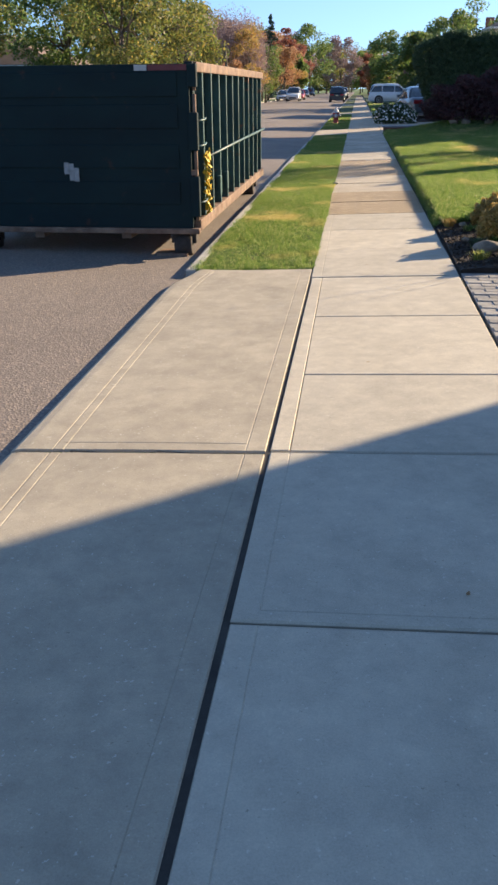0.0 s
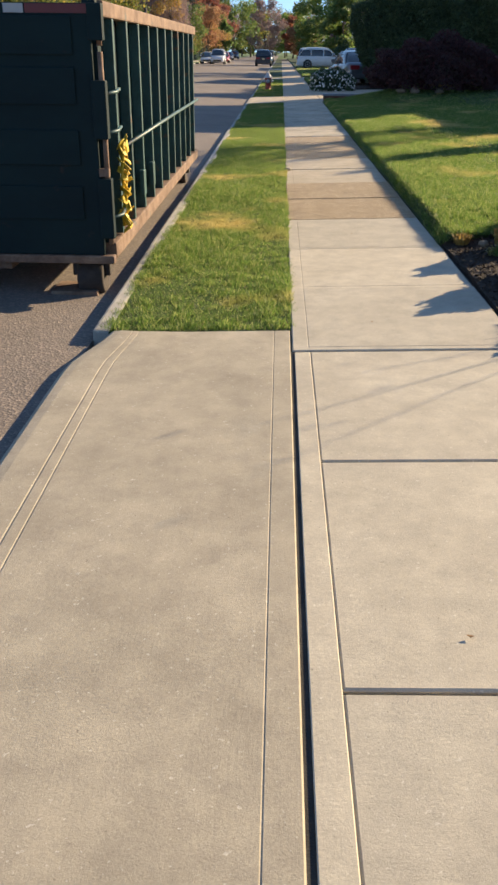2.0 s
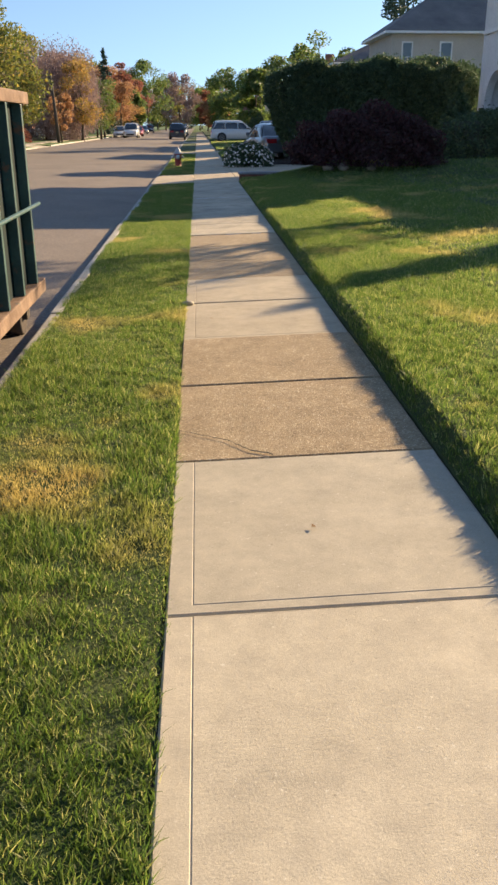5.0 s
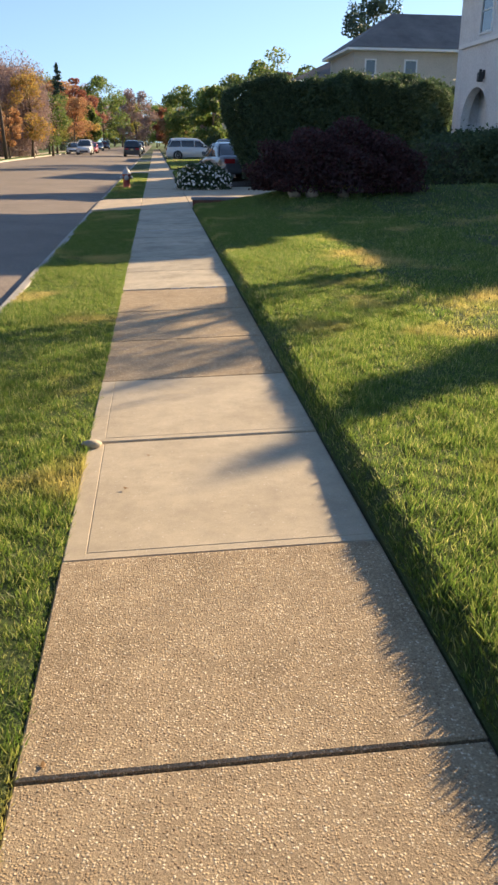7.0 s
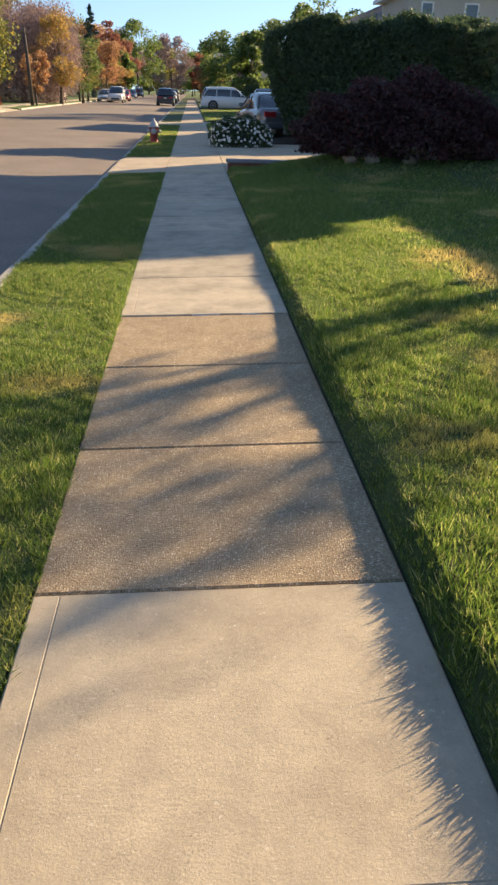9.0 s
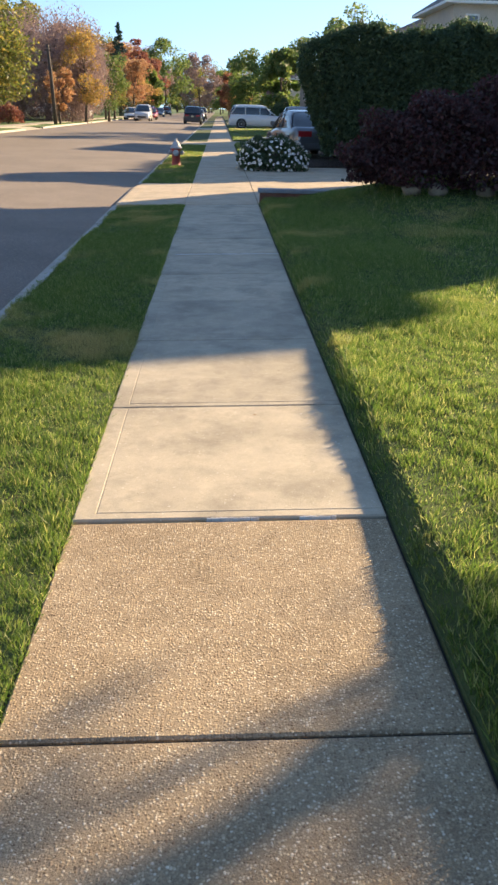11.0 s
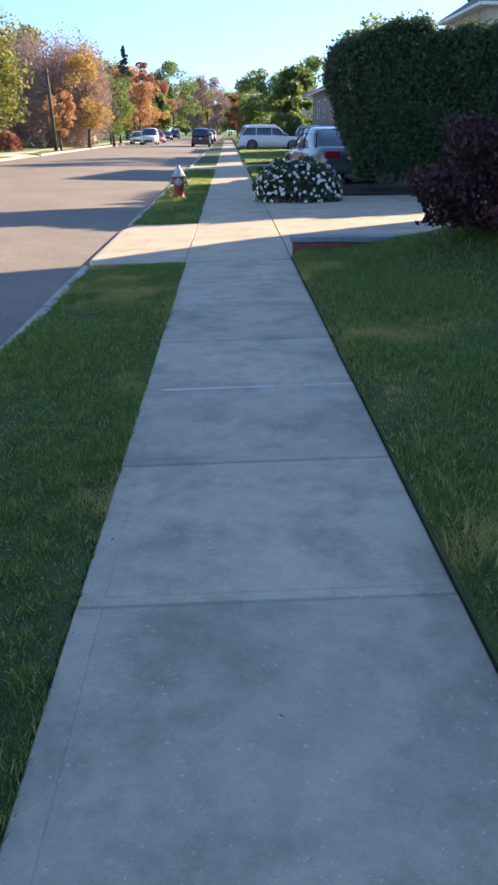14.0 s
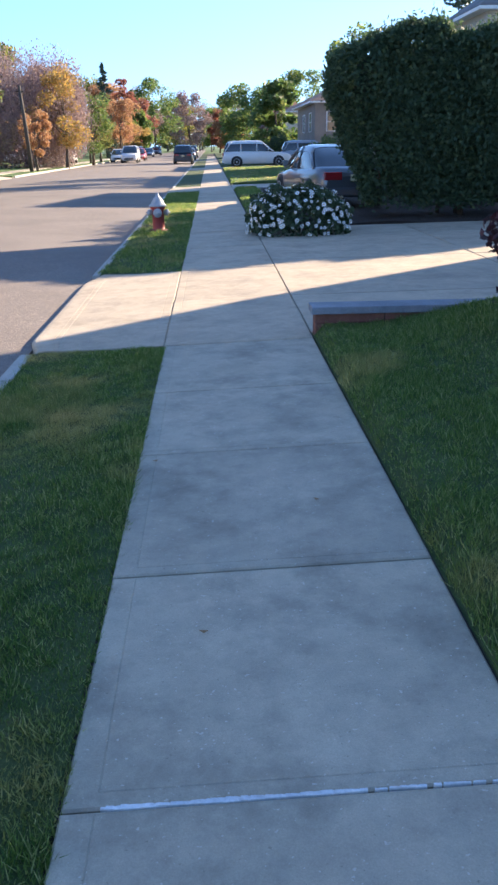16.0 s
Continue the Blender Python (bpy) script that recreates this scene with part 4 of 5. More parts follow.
# the daisy bush
daisy = shrub("daisy_bush", 1.97, 36.55, 0.04, 0.90, 0.76, 0.80, FLOWER_LEAF, "round bush covered with white daisies beside the driveway", "flower bush", 11000, 0.04, 22, 0.0, 0.72)
bm = bmesh.new()
for k in range(9):
    a = 2 * math.pi * k / 9
    c, s = math.cos(a), math.sin(a)
    q = [(0.010 * c - 0.006 * s, 0.010 * s + 0.006 * c, 0.004), (0.010 * c + 0.006 * s, 0.010 * s - 0.006 * c, 0.004), (0.052 * c + 0.013 * s, 0.052 * s - 0.013 * c, 0.010), (0.058 * c, 0.058 * s, 0.008), (0.052 * c - 0.013 * s, 0.052 * s + 0.013 * c, 0.010)]
    bm.faces.new([bm.verts.new(v) for v in q])
add_lathe(bm, [(0.004, 0.0), (0.016, 0.004), (0.014, 0.012), (0.004, 0.016)], 7, 1)
me = bpy.data.meshes.new("flower")
bm.to_mesh(me)
bm.free()
me.materials.append(PETAL)
me.materials.append(POLLEN)
rng = np.random.default_rng(77)
for i in range(300):
    up = 1 - (i + 0.5) / 300
    turn = math.pi + math.pi * ((i * 0.618034) % 1.0) * 1.3 - 0.47
    d = Vector((math.cos(turn) * math.sqrt(1 - up * up), math.sin(turn) * math.sqrt(1 - up * up), up)) + Vector(rng.normal(0, 0.07, 3))
    d.z = max(d.z, 0.02)
    d.normalize()
    o = new("flower", me)
    o.parent = daisy
    p = Vector([math.copysign(abs(q) ** 0.72, q) * k for q, k in zip(d, (0.91, 0.77, 0.81))]) * (1.0 + 0.03 * rng.normal())
    n = Vector((d.x / 1.12, d.y / 0.85, d.z / 0.92)).normalized() + Vector(rng.normal(0, 0.25, 3))
    o.matrix_basis = Matrix.Translation(p) @ n.to_track_quat("Z", "Y").to_matrix().to_4x4() @ Matrix.Scale(rng.uniform(0.45, 0.78), 4)

# ---- low wall along the driveway ----
wall = root("garden_wall", (1.24, 28.18, 0.0), "low brick garden wall with a bluestone cap beside the driveway", "garden wall")
box("core", (0.02, 5.2, 0.02, 0.15, -0.1, 0.215), JOINT, wall, 0.0)
for i in range(9):
    for j in range(3):
        if (i, j) == (8, 2):
            continue
        x = 0.0 + i * 0.58 + (0.0 if j % 2 == 0 else 0.0)
        box("brick", (x + 0.003, x + 0.574, 0.0, 0.17, -0.02 + j * 0.08, 0.055 + j * 0.08), BRICK, wall, 0.004)
for i in range(4):
    box("capstone", (-0.03 + i * 1.31, 1.27 + i * 1.31, -0.04, 0.21, 0.222, 0.282), BLUESTONE, wall, 0.008, "grey-blue stone cap")

# ---- dumpster ----
D = root("dumpster", (-1.20, 6.18, ROAD_Z + 0.005), "large dark green roll-off dumpster with rusty rails at the kerb", "dumpster")
DL, DW, DT, DB = 5.95, 2.42, 1.80, 0.33      # length, width, top and floor above the road
box("side_wall", (-0.09, -0.06, 0.06, DL, DB, DT - 0.05), DUMPSTER, D, 0.0)
box("side_wall", (-DW, -DW + 0.03, 0.06, DL, DB, DT - 0.05), DUMPSTER, D, 0.0)
box("end_wall", (-DW + 0.03, -0.09, DL - 0.03, DL, DB, DT - 0.05), DUMPSTER, D, 0.0)
box("floor", (-DW, -0.05, 0.05, DL, DB - 0.03, DB), RUST, D, 0.004)
bm = bmesh.new()
add_box(bm, -DW + 0.02, -0.045, 0.0, 0.045, DB - 0.043, DT - 0.02, bevel=0.006)
door = part("tailgate", bm, DUMPSTER, D, "dark green rear door with shallow pressed panels")
for z in (0.52, 0.86, 1.22, 1.5):
    box("panel", (-DW + 0.14, -0.16, -0.012, 0.001, z, z + 0.21), DUMPSTER, door, 0.005)
bm = bmesh.new()
for a, b, c, d in ((-1.27, -1.22, 0.74, 0.90), (-1.22, -1.17, 0.73, 0.86), (-1.32, -1.27, 0.80, 0.91)):
    add_box(bm, a, b - 0.002, -0.018, -0.0125, c, d, bevel=0.001)
part("sticker", bm, STICKER, door, "torn pale sticker remnant")
box("tape", (-0.56, -0.44, -0.004, -0.001, DT - 0.075, DT - 0.025), TAPE_WHITE, door, 0.0, "white reflective tape", Matrix.Translation((0, -0.001, 0)))
box("tape", (-0.43, -0.06, -0.004, -0.001, DT - 0.075, DT - 0.025), TAPE_RED, door, 0.0, "red reflective tape", Matrix.Translation((0, -0.001, 0)))
for n, dims, mt in (("top_rail", (-0.10, 0.02, 0.10, DL, DT - 0.09, DT), RUST), ("top_rail", (-DW - 0.02, -DW + 0.08, 0.10, DL, DT - 0.09, DT), RUST), ("top_rail", (-DW, -0.02, DL - 0.08, DL + 0.02, DT - 0.1, DT), RUST),
                    ("bottom_rail", (-0.11, 0.025, 0.06, DL, DB - 0.08, DB + 0.03), RUST), ("bottom_rail", (-DW - 0.025, -DW + 0.11, 0.06, DL, DB - 0.08, DB + 0.03), RUST),
                    ("rear_sill", (-DW - 0.02, 0.02, -0.02, 0.07, DB - 0.10, DB - 0.045), RUST)):
    box(n, dims, mt, D, 0.012, "rust-worn steel rail")
for i in range(11):
    y = 0.42 + i * 0.525
    bm = bmesh.new()
    add_box(bm, -0.06, 0.015, y - 0.026, y + 0.026, DB + 0.03, DT - 0.09, bevel=0.007)
    part("rib", bm, RIB, D, "worn green vertical steel rib")
for side, x in (("corner_post", -0.06), ("corner_post", -DW + 0.02)):
    box(side, (x - 0.04, x + 0.045, 0.045, 0.15, DB + 0.03, DT), DUMPSTER, D, 0.01)
bm = bmesh.new()
add_tube(bm, [(0.035, 0.38, 0.93), (0.035, 3.0, 0.95), (0.035, DL - 0.05, 0.965)], [0.016] * 3, 8)
part("side_rail", bm, RIB, D, "thin pale green rail across the ribs")
for z0, z1 in ((0.36, 0.72), (0.74, 1.12), (1.16, 1.52), (1.55, 1.74)):
    bm = bmesh.new()
    add_tube(bm, [(0.0, 0.02, z0), (0.0, 0.02, z1)], [0.017, 0.017], 8)
    add_box(bm, -0.05, 0.015, 0.0, 0.05, z0 + 0.05, z0 + 0.10, bevel=0.004)
    part("hinge_bar", bm, RUST, D, "rusty hinge rod at the door's edge")
for z in (0.52, 1.28, 1.05):
    bm = bmesh.new()
    add_tube(bm, [(0.0, 0.05, z), (0.06, 0.16, z + 0.01), (0.05, 0.32, z + 0.02)], [0.012] * 3, 7)
    part("latch", bm, RIB, D)
bm = bmesh.new()
random.seed(5)
for k in range(3):
    pts = [(0.045 + 0.012 * math.sin(i * 1.3 + k), 0.34 + 0.02 * math.cos(i * 1.9 + k * 2) + 0.012 * k, 0.98 - i * 0.062) for i in range(10)]
    add_tube(bm, pts, [0.006 + 0.007 * abs(math.sin(i * 1.9 + k * 1.3)) for i in range(10)], 6)
for k in range(30):
    z = 0.40 + 0.58 * k / 29
    m = Matrix.Translation((0.05 + random.uniform(-0.015, 0.02), 0.345 + random.uniform(-0.035, 0.035), z)) @ Euler([random.uniform(-0.9, 0.9) for _ in range(3)]).to_matrix().to_4x4()
    add_box(bm, -0.004, 0.004, -0.024, 0.024, -0.04, 0.04, bevel=0.003, m=m)
part("strap", bm, STRAP, D, "knotted yellow strap hanging from the rail", True)
for y in (1.47, 2.0):
    box("tie_plate", (-0.02, 0.022, y - 0.09, y + 0.02, 0.46, 0.66), RIB, D, 0.008, "worn pale green tie plate on a rib")
for z0, z1, y0 in ((0.40, 0.78, -0.02), (1.02, 1.36, -0.025), (1.58, 1.78, -0.02)):
    box("hinge_plate", (-0.06, 0.03, y0, 0.05, z0, z1), DUMPSTER, door, 0.006, "dark green hinge plate at the door's edge")
for y in (0.16, DL - 0.5):
    for x in (-0.17, -DW + 0.17):
        bm = bmesh.new()
        add_lathe(bm, [(0.11, -0.09), (0.125, -0.08), (0.125, 0.08), (0.11, 0.09)], 20, 0, pose(x, y, 0.112, 0, 90, 0))
        add_box(bm, x - 0.13, x + 0.13, y - 0.05, y + 0.06, 0.12, DB - 0.06, bevel=0.008)
        part("roller", bm, DARK_STEEL, D, "dark worn steel roller under the sill")
for x in (-0.75, -DW + 0.75):
    box("skid_beam", (x - 0.05, x + 0.05, 0.05, DL, DB - 0.16, DB - 0.03), RUST, D, 0.008)
box("wood_block", (-0.44, -0.12, 0.02, 0.30, -0.02, 0.03), RUST, D, 0.005, "flat worn board under the roller")


# ---- fire hydrant ----
H = root("fire_hydrant", (-0.62, 38.0, verge_height(-0.62, 38.0) - 0.01), "red and white fire hydrant standing on the grass verge", "fire hydrant")
bm = bmesh.new()
add_lathe(bm, [(0.17, 0.0), (0.17, 0.035), (0.125, 0.04), (0.115, 0.07), (0.115, 0.42), (0.145, 0.43), (0.145, 0.47)], 20)
part("barrel", bm, HYD_RED, H, "dull red barrel")
bm = bmesh.new()
add_lathe(bm, [(0.15, 0.47), (0.175, 0.475), (0.175, 0.495), (0.14, 0.51), (0.115, 0.56), (0.075, 0.63), (0.035, 0.665), (0.03, 0.72), (0.012, 0.725)], 20)
part("bonnet", bm, HYD_WHITE, H, "white domed bonnet with a pentagon nut")
for a, r, n in ((-90, 0.085, "pumper_cap"), (180, 0.06, "side_cap"), (0, 0.06, "side_cap")):
    bm = bmesh.new()
    add_lathe(bm, [(r * 0.8, 0.09), (r * 0.8, 0.15), (r, 0.155), (r, 0.20), (r * 0.5, 0.205), (0.015, 0.21), (0.015, 0.235)], 14, 0, Matrix.Translation((0, 0, 0.36)) @ Euler((0, radians(90), 0)).to_matrix().to_4x4() if a == 0 else Matrix.Translation((0, 0, 0.36)) @ Euler((0, 0, radians(a))).to_matrix().to_4x4() @ Euler((0, radians(90), 0)).to_matrix().to_4x4())
    part(n, bm, HYD_WHITE, H, "white outlet cap")


# ---- vehicles ----
def car(x, y, z, turn, paint, label, kind="sedan", length=4.7, width=1.8, tall=1.45, group="parked cars"):
    """Nose towards +y before turning. Lofted body, glass house, wheels, lamps."""
    c = root("car", (x, y, z), label, "car", group, turn)
    h = length / 2
    suv = kind == "suv"
    belt = tall * (0.62 if suv else 0.64)
    hood = tall * (0.56 if suv else 0.55)
    deck = belt if suv else tall * 0.66
    st = [(-h, 0.36, deck * 0.78, 0.80), (-h + 0.10, 0.26, deck * 0.95, 0.93), (-h + 0.55, 0.24, deck, 0.985), (-h * 0.35, 0.22, belt, 1.0), (h * 0.25, 0.22, belt * 0.98, 1.0), (h * 0.48, 0.23, hood * 1.03, 0.985), (h - 0.35, 0.24, hood * 0.94, 0.95), (h - 0.08, 0.28, hood * 0.80, 0.86), (h, 0.34, hood * 0.62, 0.72)]
    bm = bmesh.new()
    rings = []
    for yy, zb, zt, k in st:
        w = width / 2 * k
        sec = [(-w * 0.82, zb), (-w * 0.97, zb + 0.10), (-w, (zb + zt) * 0.5), (-w * 0.965, zt - 0.07), (-w * 0.86, zt)]
        rings.append([bm.verts.new((a, yy, b)) for a, b in sec] + [bm.verts.new((-a, yy, b)) for a, b in sec[::-1]])
    for a, b in zip(rings, rings[1:]):
        for k in range(10):
            bm.faces.new((a[k], b[k], b[(k + 1) % 10], a[(k + 1) % 10])).smooth = True
    bm.faces.new(rings[0])
    bm.faces.new(rings[-1][::-1])
    bmesh.ops.recalc_face_normals(bm, faces=bm.faces[:])
    body = part("body", bm, paint, c)
    dz = tall - belt
    if suv:
        cab = [(-h + 0.06, 0.0), (-h + 0.16, 0.45), (-h + 0.34, 0.88), (-h + 0.62, 0.97), (-h * 0.30, 1.0), (h * 0.02, 0.99), (h * 0.14, 0.93), (h * 0.30, 0.52), (h * 0.48, 0.0)]
        pillars, roofed = [(1, 3), (3.6, 3.6), (4.9, 4.9), (8, 6)], (2, 6)
    else:
        cab = [(-h + 0.62, 0.0), (-h + 0.95, 0.42), (-h + 1.32, 0.84), (-h + 1.62, 0.96), (-h * 0.10, 1.0), (h * 0.04, 0.97), (h * 0.12, 0.90), (h * 0.30, 0.48), (h * 0.50, 0.0)]
        pillars, roofed = [(0.3, 2.2), (4.2, 4.2), (8, 6)], (2, 6)

    def section(yy, k, out=0.0):
        zt = belt - 0.02 + (dz + 0.02) * k
        z0 = belt - 0.04
        pts = []
        for u, v in ((0.91, 0.0), (0.875, 0.30), (0.80, 0.72), (0.71, 0.93), (0.52, 0.995), (0.0, 1.015)):
            pts.append((width / 2 * u + out, yy, z0 + (zt - z0) * v + out))
        return [(-a, b, c) for a, b, c in pts] + pts[-2::-1]

    def at(i):
        j = min(int(i), len(cab) - 2)
        q = i - j
        return cab[j][0] * (1 - q) + cab[j + 1][0] * q, cab[j][1] * (1 - q) + cab[j + 1][1] * q
    bm = bmesh.new()
    rings = [[bm.verts.new(p) for p in section(yy, k)] for yy, k in cab]
    for a, b in zip(rings, rings[1:]):
        for k in range(10):
            bm.faces.new((a[k], b[k], b[k + 1], a[k + 1])).smooth = True
    bmesh.ops.remove_doubles(bm, verts=bm.verts[:], dist=0.001)
    bmesh.ops.recalc_face_normals(bm, faces=bm.faces[:])
    part("window_glass", bm, CAR_GLASS, c, "dark tinted glass")
    bm = bmesh.new()
    rings = [[bm.verts.new(p) for p in section(*at(i), 0.012)[2:9]] for i in np.linspace(roofed[0] + 0.25, roofed[1] + 0.1, 9)]
    for a, b in zip(rings, rings[1:]):
        for k in range(6):
            bm.faces.new((a[k], b[k], b[k + 1], a[k + 1])).smooth = True
    bmesh.ops.recalc_face_normals(bm, faces=bm.faces[:])
    part("roof", bm, paint, c)
    for low, high in pillars:
        for s in (0, 1):
            pts = []
            for n_, (i, q) in enumerate(((low, 0), (low * 0.6 + high * 0.4, 1), (low * 0.2 + high * 0.8, 2), (high, 3))):
                y_, _ = at(i)
                k_ = max(at(min(max(high, 2.0), 6.0))[1], 0.9)
                p = section(y_, k_, 0.006)[q if s == 0 else 10 - q]
                pts.append(p)
            bm = bmesh.new()
            add_tube(bm, pts, [0.038, 0.034, 0.032, 0.034], 6)
            part("pillar", bm, paint, c)
    wr = 0.36 if suv else 0.32
    for s in (-1, 1):
        for yy in (-h * 0.60, h * 0.62):
            m = Matrix.Translation((s * (width / 2 - 0.10), yy, wr)) @ Euler((0, radians(90 * s), 0)).to_matrix().to_4x4()
            bm = bmesh.new()
            add_lathe(bm, [(wr * 0.62, -0.11), (wr * 0.94, -0.11), (wr, -0.08), (wr, 0.08), (wr * 0.94, 0.115), (wr * 0.64, 0.118)], 22, 0, m)
            ty = part("tyre", bm, RUBBER, c)
            bm = bmesh.new()
            add_lathe(bm, [(wr * 1.0, -0.06), (wr * 1.13, -0.06), (wr * 1.13, 0.098), (wr * 1.0, 0.098)], 22, 0, m)
            part("wheel_arch", bm, BLACK_TRIM, c)
            bm = bmesh.new()
            add_lathe(bm, [(wr * 0.64, 0.08), (wr * 0.64, 0.121), (wr * 0.56, 0.123), (wr * 0.50, 0.10), (wr * 0.2, 0.105), (wr * 0.16, 0.125), (0.02, 0.126)], 18, 0, m)
            part("rim", bm, RIM, ty)
        zl = deck * 0.80
        box("tail_lamp", (s * width * 0.43 - (0.0 if s < 0 else 0.42), s * width * 0.43 + (0.42 if s < 0 else 0.0), -h - 0.012, -h + 0.09, zl - 0.10, zl + 0.08), TAIL, c, 0.02, "red tail lamp")
        box("head_lamp", (s * width * 0.40 - (0.0 if s < 0 else 0.36), s * width * 0.40 + (0.36 if s < 0 else 0.0), h - 0.14, h - 0.015, hood * 0.66, hood * 0.80), HEADLAMP, c, 0.02, "clear head lamp")
        box("mirror", (s * (width / 2 + 0.02) - 0.07, s * (width / 2 + 0.02) + 0.07, h * 0.30, h * 0.30 + 0.10, belt + 0.01, belt + 0.14), paint, c, 0.02)
    box("bumper", (-width * 0.40, width * 0.40, -h - 0.03, -h + 0.10, 0.30, 0.48), paint, c, 0.03)
    box("number_plate", (-0.15, 0.15, -h - 0.036, -h - 0.02, deck * 0.66, deck * 0.66 + 0.15), PLATE, c, 0.002, "pale number plate")
    box("grille", (-width * 0.26, width * 0.26, h - 0.03, h + 0.012, 0.36, 0.52), BLACK_TRIM, c, 0.01)
    return c


car(3.4, 43.4, 0.10, 9, GREY_PAINT, "dark grey sedan parked beside the tall hedge", "sedan", 4.7, 1.78, 1.42)
car(3.75, 83.0, 0.08, -90, WHITE_PAINT, "white sport utility car parked across a driveway", "suv", 4.85, 1.9, 1.75)
car(7.9, 85.0, 0.12, -90, SILVER, "pale car behind the white one in the driveway", "suv", 4.6, 1.85, 1.7)
car(-2.15, 106.0, ROAD_Z, 0, DARK_PAINT, "dark sport utility car parked at the kerb", "suv", 4.7, 1.85, 1.75)
car(-2.2, 128.0, ROAD_Z, 0, SILVER, "grey car parked at the kerb far along", "sedan")
car(-2.2, 150.0, ROAD_Z, 0, DARK_PAINT, "dark car parked at the kerb far along", "suv", tall=1.7)
car(-9.9, 121.0, ROAD_Z, 180, WHITE_PAINT, "white car parked at the opposite kerb", "sedan")
car(-9.9, 146.0, ROAD_Z, 180, DARK_PAINT, "dark car parked at the opposite kerb", "suv", tall=1.7)
car(-9.9, 168.0, ROAD_Z, 180, SILVER, "silver car parked at the opposite kerb", "sedan")
car(-9.9, 190.0, ROAD_Z, 180, DARK_PAINT, "dark car parked far along the opposite kerb", "suv", tall=1.7)
car(-8.3, 128.0, ROAD_Z + 0.03, 180, RED_PAINT, "red sedan on the opposite lane of the road", "sedan", group="cars on the road")
car(-8.1, 115.0, ROAD_Z + 0.03, 180, WHITE_PAINT, "white sport utility car on the opposite lane", "suv", tall=1.75, group="cars on the road")
car(-17.8, 70.9, 0.0, -92, GREY_PAINT, "dark grey sedan parked in the opposite driveway", "sedan")
car(-17.5, 108.0, 0.05, 90, WHITE_PAINT, "white van-like car on a driveway across the street", "suv", tall=1.8)
car(-14.6, 112.5, 0.05, 0, WHITE_PAINT, "white car on a driveway across the street", "suv", tall=1.7)


